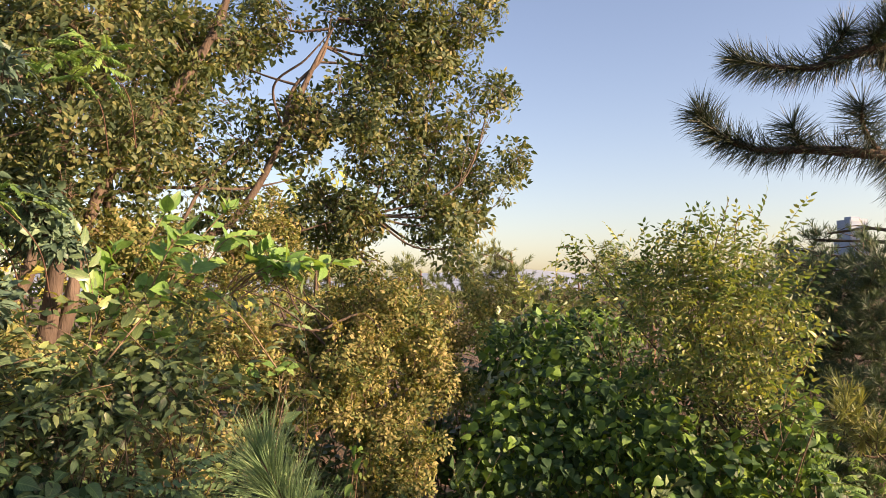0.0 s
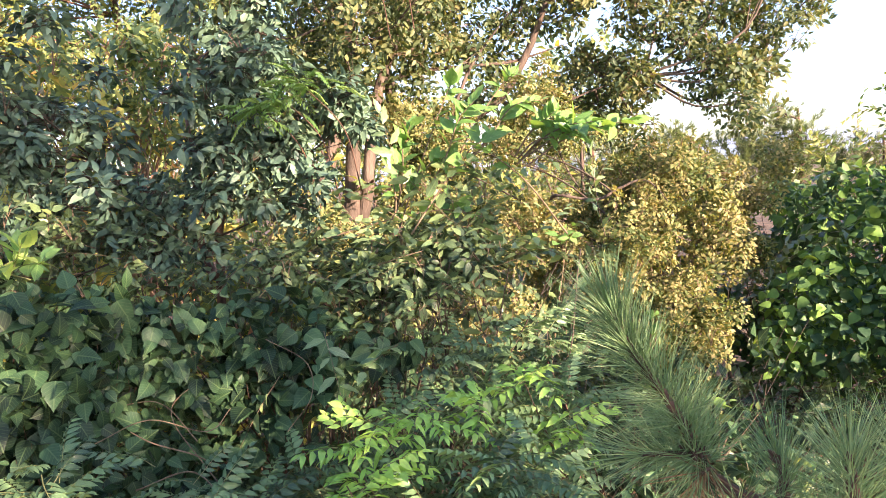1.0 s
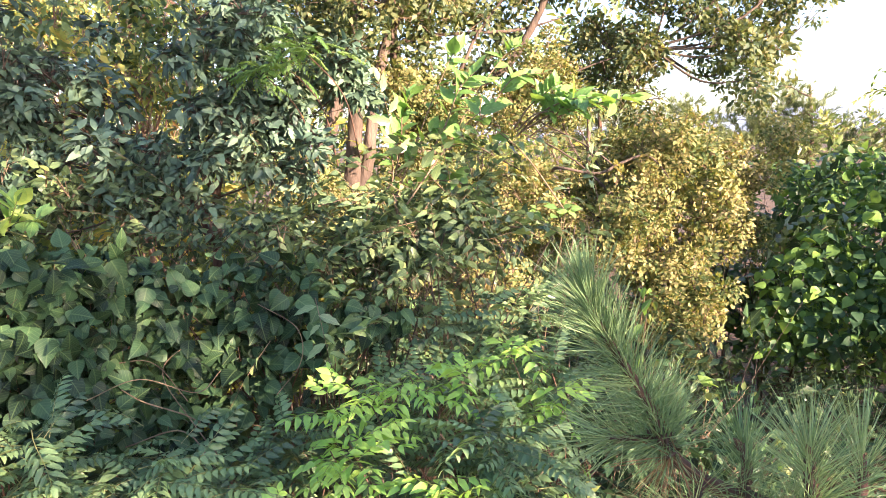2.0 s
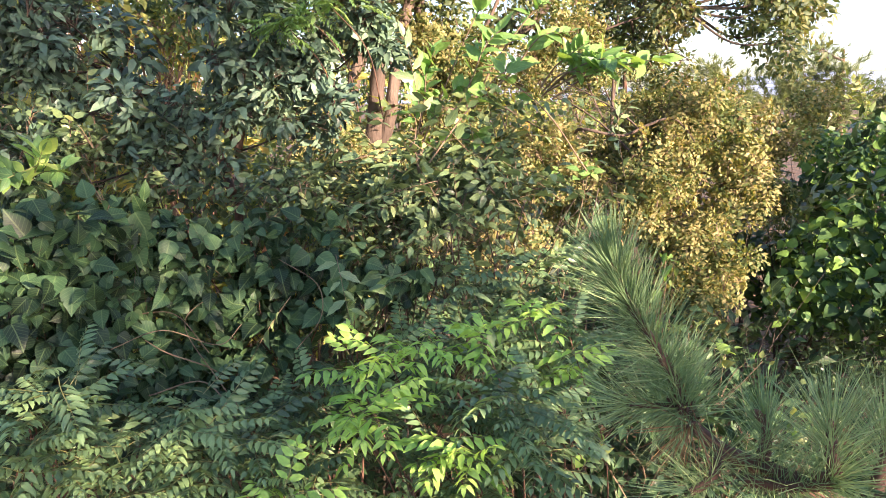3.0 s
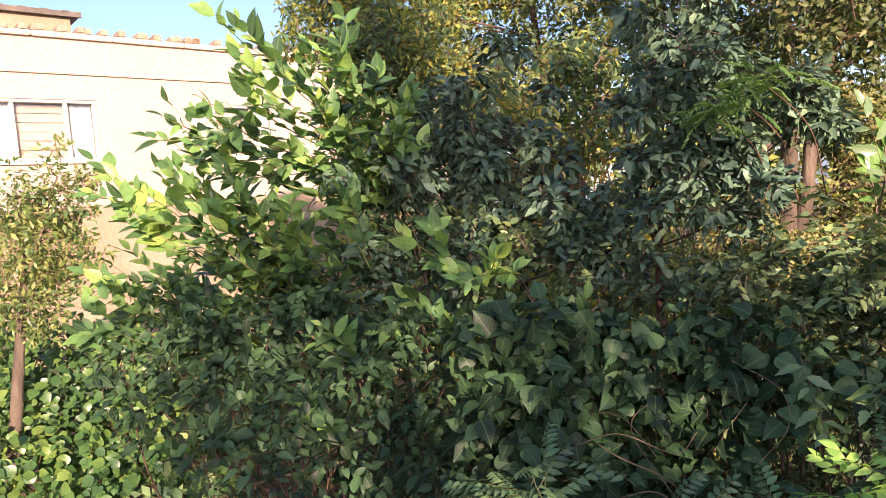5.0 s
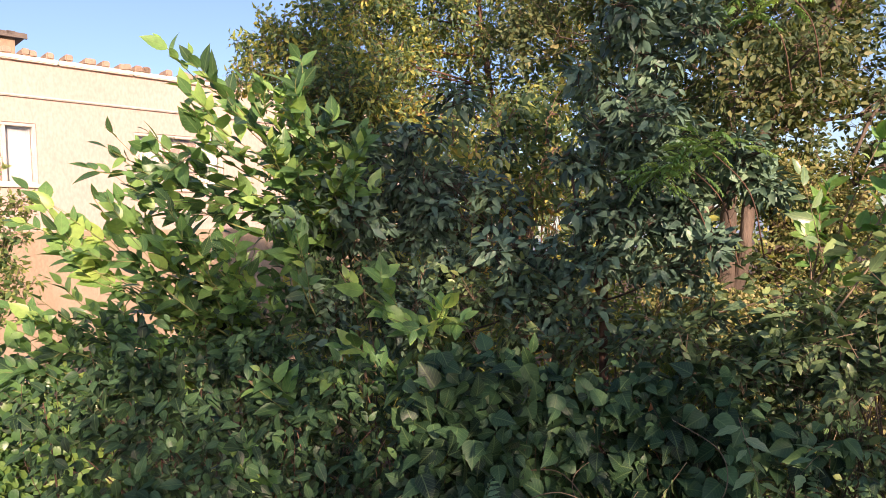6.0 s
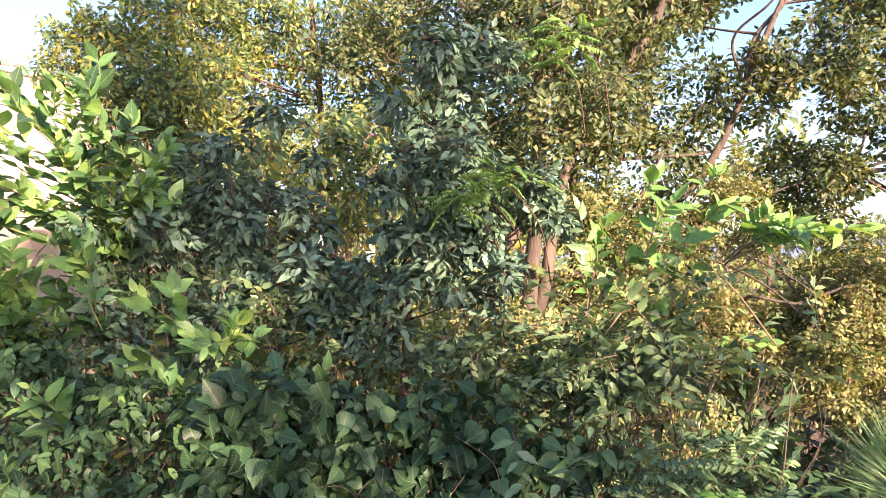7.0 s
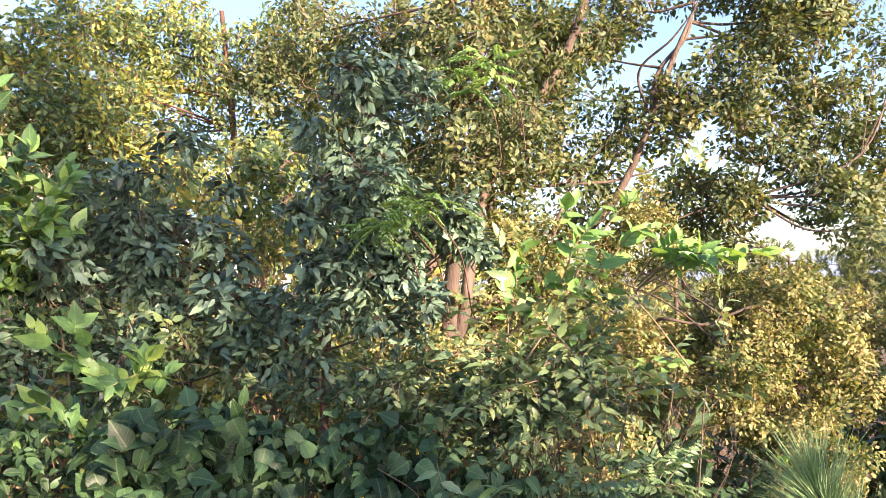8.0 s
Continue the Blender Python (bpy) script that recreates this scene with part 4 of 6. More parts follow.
VINE_LOW = [(-2.40, 1.29, 1.78, 0.13), (-2.61, 1.10, 1.68, 0.14), (-2.23, 1.28, 1.58, 0.14), (-2.26, 1.04, 1.56, 0.14), (-2.03, 1.27, 1.40, 0.14), (-2.09, 1.03, 1.42, 0.14),
    (-2.21, 0.85, 1.48, 0.14), (-1.86, 1.56, 1.32, 0.11), (-2.52, 0.77, 1.63, 0.13), (-2.29, 0.68, 1.49, 0.14), (-2.63, 1.22, 1.82, 0.12), (-2.86, 1.12, 1.86, 0.15),
    (-2.55, 0.62, 1.56, 0.13), (-1.85, 1.40, 1.27, 0.12)]
VINE_LOW += [(-1.72, 1.66, 1.27, 0.11), (-2.98, 1.10, 1.97, 0.16), (-2.94, 0.73, 1.85, 0.17), (-3.04, 0.63, 1.98, 0.13), (-2.95, 0.47, 1.82, 0.12), (-2.81, 0.53, 1.68, 0.14),
    (-2.87, 0.76, 1.92, 0.15), (-2.71, 0.87, 1.82, 0.15), (-2.64, 1.05, 1.87, 0.14), (-2.63, 0.71, 1.69, 0.15), (-2.46, 0.86, 1.66, 0.14), (-2.39, 1.03, 1.70, 0.13),
    (-2.45, 1.18, 1.80, 0.11), (-2.77, 0.67, 1.81, 0.14)]
vine_leaves = [blade(0.112 * s, 0.090 * s, HEART_TEETH, f, c, 0, w) for s, f, c, w in ((1.0, 0.22, 0.25, 0.1), (0.92, 0.12, 0.35, -0.15), (1.08, 0.3, 0.15, 0.0), (0.85, 0.2, 0.4, 0.2))]
bush = thing("vine_bush", "shaded bush overgrown with broad heart-shaped green vine leaves", "bush")
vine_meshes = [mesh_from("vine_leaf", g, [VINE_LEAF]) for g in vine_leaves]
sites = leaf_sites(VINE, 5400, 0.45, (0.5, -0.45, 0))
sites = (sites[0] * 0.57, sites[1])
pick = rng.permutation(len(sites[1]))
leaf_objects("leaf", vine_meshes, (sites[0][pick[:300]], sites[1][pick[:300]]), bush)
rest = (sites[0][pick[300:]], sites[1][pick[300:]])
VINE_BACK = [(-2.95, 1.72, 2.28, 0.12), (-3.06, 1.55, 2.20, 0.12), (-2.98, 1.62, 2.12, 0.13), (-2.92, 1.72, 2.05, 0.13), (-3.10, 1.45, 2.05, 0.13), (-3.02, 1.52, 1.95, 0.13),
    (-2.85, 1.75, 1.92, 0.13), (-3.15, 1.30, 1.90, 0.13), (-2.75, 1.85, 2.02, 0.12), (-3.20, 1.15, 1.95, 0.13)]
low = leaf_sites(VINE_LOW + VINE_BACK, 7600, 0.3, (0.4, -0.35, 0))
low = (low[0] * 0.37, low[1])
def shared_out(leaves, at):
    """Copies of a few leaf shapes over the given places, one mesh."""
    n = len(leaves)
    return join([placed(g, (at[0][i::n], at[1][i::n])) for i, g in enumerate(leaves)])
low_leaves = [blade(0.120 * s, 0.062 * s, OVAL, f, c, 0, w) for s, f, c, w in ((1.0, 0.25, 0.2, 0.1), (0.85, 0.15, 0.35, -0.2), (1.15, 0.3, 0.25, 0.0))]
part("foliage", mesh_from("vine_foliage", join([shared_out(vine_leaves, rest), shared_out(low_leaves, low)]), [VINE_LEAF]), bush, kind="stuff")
add_branches(bush, [(-2.3, 2.0, 0.3), (-1.8, 2.3, 0.4), (-2.6, 1.7, 0.4)], VINE, RED_BARK, 0.005, 0.002, "stem", 3)
add_branches(bush, [(-2.3, 1.6, 0.3), (-2.6, 1.3, 0.4), (-3.0, 1.2, 0.5), (-1.9, 1.9, 0.4)], VINE_LOW, RED_BARK, 0.005, 0.002, "stem", 3)
VINE_STEMS = [[(-2.697, 0.976, 1.855, 0.0070), (-2.617, 1.113, 1.761, 0.0070), (-2.568, 1.274, 1.677, 0.0060), (-2.525, 1.401, 1.585, 0.0040)],
    [(-2.453, 0.658, 1.469, 0.0090), (-2.417, 0.764, 1.478, 0.0080), (-2.391, 0.953, 1.477, 0.0060)],
    [(-1.683, 1.613, 1.360, 0.0030), (-1.667, 1.516, 1.435, 0.0030), (-1.747, 1.453, 1.484, 0.0030), (-1.829, 1.451, 1.511, 0.0020)],
    [(-1.758, 1.385, 1.379, 0.0030), (-1.660, 1.501, 1.392, 0.0030), (-1.495, 1.461, 1.300, 0.0030)]]
VINE_STEMS += [[(-1.541, 1.768, 1.422, 0.0020), (-1.466, 1.800, 1.525, 0.0020), (-1.487, 1.818, 1.625, 0.0020), (-1.616, 1.801, 1.696, 0.0015)],
    [(-1.617, 1.598, 1.268, 0.0030), (-1.710, 1.586, 1.380, 0.0025), (-1.837, 1.610, 1.518, 0.0020), (-1.801, 1.736, 1.596, 0.0015)],
    [(-1.845, 1.349, 1.514, 0.0025), (-1.729, 1.429, 1.560, 0.0020), (-1.619, 1.522, 1.504, 0.0020), (-1.613, 1.615, 1.539, 0.0015)],
    [(-2.072, 1.430, 1.473, 0.0030), (-2.009, 1.450, 1.532, 0.0030), (-1.916, 1.553, 1.555, 0.0030), (-1.852, 1.604, 1.534, 0.0020), (-1.732, 1.596, 1.439, 0.0020)]]
for line in VINE_STEMS:
    part("vine_stem", mesh_from("vine_stem", tube(smooth_line(np.array(line) * [1, 1, 1, 0.7], 8), 8, 0, 0.05), [TWIG]), bush)

# ---------------------------------------------------------------- bright shoots, leaf by leaf
shoot_leaves = [blade(0.106 * s, 0.056 * s, OVAL_TEETH, f, c, 0, w) for s, f, c, w in ((1.0, 0.2, 0.2, 0.1), (0.85, 0.12, 0.35, -0.2), (1.1, 0.25, 0.1, 0.0))]
shoot_meshes = [mesh_from("shoot_leaf", g, [SHOOT_LEAF]) for g in shoot_leaves]
lime_meshes = [mesh_from("lime_leaf", blade(0.092 * s, 0.046 * s, OVAL_TEETH, 0.25, c, 0, w), [LIME_LEAF]) for s, c, w in ((1.0, 0.2, 0.1), (0.8, 0.35, -0.2), (1.1, 0.1, 0.0))]


def shoot(owner, line, count, meshes, size=1.0, start=0.25, twig=GREEN_TWIG, droop=0.25, pile=None, lean=0.65):
    """An arching shoot with alternate leaves: each an object, or all added to a pile of places."""
    c = smooth_line(line, 10)
    part("shoot", mesh_from("shoot", tube(c, 6), [twig]), owner)
    n = len(c) - 1
    for i in range(count):
        f = min(0.99, start + (1 - start) * (i + 0.4 + (rng.normal(0, 0.35) if i < count - 1 else 0.3)) / count)
        f = max(0.02, f)
        k = min(int(f * n), n - 1)
        q = c[k, :3] + (c[k + 1, :3] - c[k, :3]) * (f * n - k)
        d = unit(c[k + 1, :3] - c[k, :3])
        light = unit(np.array([0.55, -0.25, 0.75]) + rng.normal(0, 0.3, 3))
        side = unit(np.cross(d, light)) * (1 if i % 2 else -1)
        along = unit(lean * d + (1.0 if i < count - 1 else 0.0) * side * rng.uniform(0.5, 1.2) + rng.normal(0, 0.34, 3) + [0, 0, -droop])
        up = unit(light + 0.25 * d + rng.normal(0, 0.3, 3))
        ax = axes_for(along[None], up[None], [size * rng.uniform(0.5, 1.2) * (1.0 if f < 0.85 else 0.7)])
        if pile is None:
            leaf_objects("leaf", [meshes[rng.integers(len(meshes))]], (ax, q[None]), owner)
        else:
            pile.append((ax, q[None]))


def arched(a, b, sag=0.06, wobble=0.03, r=0.0038):
    """A shoot that leaves its limb low, sags a little and lifts its tip."""
    a, b = np.array(a), np.array(b)
    span = np.linalg.norm(b - a)
    mids = [a + (b - a) * f + rng.normal(0, wobble, 3) * span + [0, 0, -sag * span * h] for f, h in ((0.38, 0.9), (0.75, 1.0))]
    return [(*a, r), (*mids[0], r * 0.8), (*mids[1], r * 0.55), (*b, r * 0.3)]


more_leaves = []
young = thing("mulberry_bush", "bush of long arching shoots with bright green leaves", "bush")
# shoots from their limb to their tip: the upper fan, the low fan, and a few that reach forward
UPPER_SHOOTS = [(-3.00, 1.65, 2.35, -2.91, 0.97, 2.93), (-3.00, 1.65, 2.35, -2.78, 1.10, 2.85), (-2.97, 1.69, 2.39, -2.65, 1.19, 2.83), (-3.03, 1.61, 2.30, -3.05, 0.74, 2.62),
    (-3.03, 1.61, 2.28, -2.97, 0.78, 2.53), (-3.02, 1.61, 2.35, -2.86, 0.79, 2.67), (-3.07, 1.53, 2.38, -2.69, 1.52, 2.63), (-3.09, 1.49, 2.36, -2.65, 1.45, 2.52),
    (-3.02, 1.61, 2.35, -2.79, 0.93, 2.74), (-3.00, 1.65, 2.35, -2.75, 1.37, 2.75), (-3.07, 1.53, 2.31, -2.86, 1.10, 2.49), (-3.03, 1.61, 2.30, -2.71, 1.16, 2.63)]
LOW_SHOOTS = [(-3.15, 1.34, 1.81, -3.13, 0.52, 2.47), (-3.15, 1.34, 1.81, -3.01, 0.66, 2.46), (-3.15, 1.34, 1.81, -2.88, 0.85, 2.42), (-3.16, 1.34, 1.86, -3.07, 0.77, 2.42),
    (-3.17, 1.27, 1.73, -3.07, 0.45, 2.12), (-3.17, 1.27, 1.73, -2.99, 0.41, 2.05), (-3.15, 1.34, 1.81, -3.13, 0.58, 2.30), (-3.14, 1.39, 1.90, -2.94, 0.94, 2.32),
    (-3.17, 1.26, 1.69, -2.99, 0.40, 1.94), (-3.15, 1.34, 1.81, -3.07, 0.80, 2.17), (-3.16, 1.31, 1.77, -3.03, 0.62, 2.07), (-3.14, 1.39, 1.90, -2.82, 1.02, 2.19)]
NEAR_SHOOTS = [(-2.27, 1.53, 1.93, -2.34, 1.20, 2.15), (-2.52, 1.17, 1.66, -2.50, 0.97, 1.89), (-2.73, 1.31, 2.01, -2.65, 1.16, 2.32), (-2.30, 1.49, 1.95, -2.16, 1.44, 2.05),
    (-2.49, 1.47, 1.84, -2.45, 1.27, 1.93), (-2.47, 0.98, 1.54, -2.41, 0.83, 1.68), (-2.07, 1.75, 1.69, -2.07, 1.56, 1.76), (-2.40, 1.54, 1.68, -2.41, 1.33, 1.87)]
YOUNG = []
for k, q in enumerate(UPPER_SHOOTS + LOW_SHOOTS):
    a, b = np.array(q[:3]), np.array(q[3:])
    shoot(young, arched(a, b), 20, shoot_meshes, 0.92, 0.3, droop=-0.2, lean=1.1)
    for f in (0.3, 0.5, 0.65, 0.8):
        c = a + (b - a) * f
        shoot(young, arched(c, c + (b - c) * 0.95 + rng.normal(0, 0.065, 3), r=0.0025), 10, shoot_meshes, 0.78, 0.15, droop=-0.2, pile=more_leaves, lean=1.1)
    YOUNG.append((*(a + (b - a) * (0.3 if k < len(UPPER_SHOOTS) else 0.5) + [-0.06, 0.06, -0.03]), 0.12))
for q in NEAR_SHOOTS:
    shoot(young, arched(q[:3], q[3:], r=0.003), 11, shoot_meshes, 0.9, 0.2, droop=-0.1, lean=1.0)
    a, b = np.array(q[:3]), np.array(q[3:])
    for f in (0.2, 0.5):
        c = a + (b - a) * f
        shoot(young, arched(c, b + rng.normal(0, 0.06, 3), r=0.002), 9, shoot_meshes, 0.75, 0.15, droop=-0.1, pile=more_leaves, lean=1.0)
YOUNG += [(-3.15, 1.28, 2.18, 0.12), (-3.20, 1.17, 2.25, 0.11), (-3.08, 1.42, 2.10, 0.12), (-3.18, 1.22, 2.06, 0.12)]
extra = leaf_sites(YOUNG, 2600, 0.2, (0.5, -0.2, 0))
more = (np.concatenate([a for a, b in more_leaves] + [extra[0] * 0.7]), np.concatenate([b for a, b in more_leaves] + [extra[1]]))
part("foliage", mesh_from("mulberry_foliage", shared_out(shoot_leaves, more), [SHOOT_LEAF]), young, kind="stuff")
add_branches(young, [(-3.0, 1.75, 0.6), (-3.0, 1.7, 1.6), (-3.1, 1.45, 1.5)], YOUNG[::3], TWIG, 0.007, 0.003)

lime = thing("lime_shoot_bush", "tall pale twigs tipped with glowing lime-green leaves", "bush")
LIME_SHOOTS = [(-0.94, 2.87, 1.89, -1.33, 2.67, 2.35), (-1.09, 2.75, 2.18, -0.82, 2.70, 2.34), (-1.08, 2.75, 2.19, -0.77, 2.61, 2.29), (-1.58, 2.66, 1.96, -1.33, 2.76, 2.53), (-1.37, 2.76, 2.18, -1.10, 2.83, 2.54), (-1.53, 2.44, 1.86, -1.52, 2.59, 2.23), (-1.80, 2.42, 1.94, -1.19, 2.60, 1.99), (-1.07, 2.70, 2.20, -0.83, 2.62, 2.28),
    (-1.08, 2.70, 2.21, -0.91, 2.68, 2.36), (-1.05, 2.71, 2.20, -0.74, 2.64, 2.31), (-1.40, 2.41, 1.95, -1.11, 2.58, 2.30), (-1.32, 2.62, 2.14, -0.96, 2.72, 2.41), (-1.54, 2.57, 2.02, -1.47, 2.61, 2.36), (-1.40, 2.58, 2.10, -1.21, 2.65, 2.43), (-1.02, 2.66, 2.17, -0.64, 2.73, 2.30), (-1.59, 2.48, 1.94, -1.32, 2.62, 2.22)]
for q in LIME_SHOOTS:
    shoot(lime, arched(q[:3], q[3:], -0.08), 14, lime_meshes, 1.05, 0.4, TWIG, droop=-0.05)

# ---------------------------------------------------------------- sumac-like compound leaves
def frond_geo(length, pairs, leaflet, sag=0.25):
    """A pinnate leaf along +y: paired leaflets that grow out of one rachis."""
    stations = [0.0] + [0.22 + 0.74 * i / (pairs - 1) for i in range(pairs)] + [1.0]
    centre = np.array([(0.012 * length * math.sin(6 * s), s * length, -sag * length * s * s) for s in stations])
    geo = [tube(np.column_stack([centre, [0.0016 * (1.25 - s) for s in stations]]), 4, 1)]
    welds, n = [], len(geo[0][0])
    for k in range(1, len(stations)):
        s = stations[k]
        for side in (1, -1) if k < len(stations) - 1 else (0,):
            along = np.array([[side * 0.9, 0.5 if side else 1.0, -0.15 - 0.3 * s + rng.normal(0, 0.12)]])
            up = np.array([[rng.normal(0, 0.2), rng.normal(-0.1, 0.15), 1.0]])
            size = (0.75 + 0.5 * math.sin(s * 3.0)) * rng.uniform(0.85, 1.1) if side else 0.9
            geo.append(placed(leaflet, (axes_for(along, up, [size]), centre[k:k + 1])))
            welds.append((n, 4 * k))
            n += len(geo[-1][0])
    v, t, uv, mi = join(geo)
    for a, b in welds:
        t[t == a] = b
    used = np.unique(t)
    order = np.full(len(v), -1)
    order[used] = np.arange(len(used))
    return v[used], order[t], uv[used], mi


leaflet = blade(0.052, 0.024, LANCE, 0.3, 0.3)
soft_leaflet = blade(0.05, 0.022, LANCE, 0.3, 0.4)
frond_geos = [frond_geo(0.25, 7, leaflet), frond_geo(0.22, 6, leaflet, 0.4), frond_geo(0.28, 8, leaflet, 0.15), frond_geo(0.25, 7, leaflet, 0.55)]
dark_fronds = [mesh_from("frond", g, [SUMAC_LEAF, GREEN_TWIG]) for g in frond_geos]
broad_leaflet = blade(0.062, 0.027, LANCE, 0.25, 0.25)
lime_fronds = [mesh_from("lime_frond", frond_geo(0.15, 4, broad_leaflet, s), [FROND_LEAF, GREEN_TWIG]) for s in (0.2, 0.4, 0.6)]
soft_fronds = [mesh_from("soft_frond", frond_geo(0.2, 8, soft_leaflet, s), [LIME_LEAF, GREEN_TWIG]) for s in (0.2, 0.5, 0.8)]


def fronds(owner, clumps, count, meshes, scale=1.0, reach=1.0, pile=None):
    """Compound leaves as objects, fountaining from each clump's middle."""
    for x, y, z, r in clumps:
        part("stem", mesh_from("sumac_stem", tube(smooth_line([(x + 0.03, y + 0.3, max(0.0, z - reach), 0.003), (x + 0.06, y + 0.16, z - 0.4 * reach, 0.0025), (x, y, z, 0.0015)], 6), 6), [RED_BARK]), owner)
        ang = np.linspace(0, 2 * np.pi, count, endpoint=False) + rng.uniform(0, 6.28)
        for a in ang:
            along = np.array([[math.cos(a), math.sin(a), rng.uniform(-0.4, 1.1)]])
            up = np.array([[0.25 * math.cos(a), 0.25 * math.sin(a), 1.0]]) + rng.normal(0, 0.15, (1, 3))
            at = np.array([[x, y, z]]) + unit(along) * rng.uniform(0, 0.3) * r + rng.normal(0, 0.35, 3) * r
            ax = axes_for(along, up, [scale * rng.uniform(0.75, 1.1)])
            if pile is None:
                leaf_objects("frond", [meshes[rng.integers(len(meshes))]], (ax, at), owner)
            else:
                pile.append(placed(frond_geos[rng.integers(len(frond_geos))], (ax, at)))


sumac = thing("sumac_bush", "bush of pinnate sumac leaves, deep green with lime tips", "bush")
fronds(sumac, [(-1.38, 1.65, 1.34, 0.13), (-1.22, 1.90, 1.38, 0.14), (-1.01, 1.93, 1.33, 0.14), (-1.02, 2.33, 1.49, 0.16), (-0.90, 2.22, 1.36, 0.15), 
    (-0.94, 1.81, 1.25, 0.13), (-1.50, 1.57, 1.25, 0.14), (-0.78, 2.09, 1.23, 0.14), (-1.26, 1.73, 1.21, 0.14), (-1.16, 2.22, 1.51, 0.15), 
    (-1.57, 1.39, 1.31, 0.11), (-0.95, 2.47, 1.53, 0.14)], 23, dark_fronds, 0.68)
fronds(sumac, [(-1.21, 1.57, 1.49, 0.06), (-1.12, 1.63, 1.49, 0.06), (-1.06, 1.74, 1.54, 0.06), (-0.95, 1.85, 1.52, 0.06), (-1.08, 1.48, 1.41, 0.06), (-1.14, 1.46, 1.43, 0.06),
    (-0.84, 1.51, 1.33, 0.06), (-0.89, 1.50, 1.35, 0.06), (-0.88, 2.05, 1.53, 0.05), (-1.16, 1.22, 1.31, 0.05), (-0.73, 2.05, 1.41, 0.05)], 8, lime_fronds, 0.72)
SUMAC_LOW = [(-1.71, 0.99, 1.41, 0.13), (-1.64, 1.04, 1.33, 0.13), (-1.55, 1.14, 1.31, 0.13), (-1.43, 1.25, 1.27, 0.13), (-1.32, 1.36, 1.27, 0.13), (-1.22, 1.41, 1.22, 0.13),
    (-1.73, 1.10, 1.48, 0.12), (-1.49, 1.26, 1.38, 0.13), (-0.82, 1.64, 1.22, 0.13), (-0.72, 1.71, 1.28, 0.13), (-0.94, 1.57, 1.20, 0.13), (-0.82, 1.74, 1.38, 0.12), (-1.06, 2.14, 1.37, 0.13), (-0.89, 2.21, 1.37, 0.13)]
low_fronds = []
fronds(sumac, SUMAC_LOW, 26, dark_fronds, 0.66, pile=low_fronds)
part("foliage", mesh_from("sumac_foliage", join(low_fronds), [SUMAC_LEAF, GREEN_TWIG]), sumac, kind="stuff")
feather = thing("feathery_sapling", "slender sapling with feathery lime-green young leaves", "sapling")
fronds(feather, [(-1.83, 2.28, 2.49, 0.10), (-1.75, 2.32, 2.52, 0.08), (-1.90, 2.24, 2.46, 0.07)], 20, soft_fronds, 0.44, 0.4)
fronds(feather, [(-1.87, 2.91, 3.18, 0.13), (-1.76, 2.95, 3.22, 0.11)], 15, soft_fronds, 0.62, 0.35)
fern = thing("fern", "low fern with fresh green fronds under the pines", "fern")
fronds(fern, [(1.31, 3.02, 1.41, 0.16), (1.35, 2.89, 1.42, 0.15)], 10, soft_fronds, 0.6, 0.5)

# ---------------------------------------------------------------- yellow-green shrub
YELLOW = [(1.25, 4.63, 2.16, 0.30), (1.02, 4.69, 2.16, 0.26), (1.46, 4.56, 2.09, 0.26), (1.32, 4.60, 2.44, 0.18), (0.82, 4.93, 2.24, 0.23),
    (0.64, 4.96, 2.28, 0.15), (1.03, 4.57, 1.86, 0.24), (1.30, 4.45, 1.83, 0.28), (1.50, 4.38, 1.77, 0.20), (1.65, 4.49, 2.02, 0.14), (1.21, 4.30, 1.56, 0.17), (1.38, 4.23, 1.50, 0.15)]
yellow = tree("yellow_shrub", "tall upright shrub with yellow-green sunlit leaves", YELLOW, yellow_sprays, 1900, YELLOW_LEAF, swell=0.82, tuft_size=0.08, tuft_of=9, base=[(1.5, 4.4, 0.1), (1.2, 4.5, 0.1), (1.9, 4.3, 0.1), (1.6, 4.5, 1.0)], r0=0.008, r1=0.003, category="shrub", lift=0.5)
yl = [mesh_from("yellow_leaf", blade(0.08 * s, 0.032 * s, LANCE, 0.3, 0.3), [YELLOW_LEAF]) for s in (1, 0.85)]
YELLOW_TIPS = [[(1.263, 4.625, 2.158, 0.0060), (1.301, 4.608, 2.438, 0.0040), (1.343, 4.584, 2.594, 0.0030), (1.380, 4.558, 2.741, 0.0020)],
    [(1.118, 4.665, 2.159, 0.0060), (1.117, 4.660, 2.407, 0.0040), (1.132, 4.645, 2.585, 0.0030), (1.136, 4.639, 2.638, 0.0020)],
    [(1.406, 4.582, 2.226, 0.0060), (1.410, 4.572, 2.469, 0.0040), (1.426, 4.557, 2.607, 0.0030), (1.466, 4.540, 2.640, 0.0020)],
    [(1.018, 4.688, 2.088, 0.0060), (1.005, 4.691, 2.267, 0.0040), (0.984, 4.692, 2.411, 0.0030), (0.999, 4.686, 2.464, 0.0020)]]
YELLOW_TIPS += [[(1.492, 4.552, 2.087, 0.0060), (1.513, 4.545, 2.293, 0.0040), (1.537, 4.532, 2.430, 0.0030), (1.561, 4.520, 2.481, 0.0020)],
    [(0.744, 4.947, 2.160, 0.0060), (0.601, 4.966, 2.352, 0.0040), (0.491, 4.974, 2.469, 0.0030), (0.396, 4.983, 2.483, 0.0020)],
    [(1.216, 4.639, 2.158, 0.0060), (1.237, 4.626, 2.440, 0.0040), (1.222, 4.624, 2.546, 0.0030), (1.216, 4.621, 2.599, 0.0020)],
    [(1.562, 4.174, 1.658, 0.0060), (1.610, 4.062, 1.794, 0.0040), (1.641, 4.057, 1.884, 0.0030), (1.674, 4.047, 1.945, 0.0020)]]
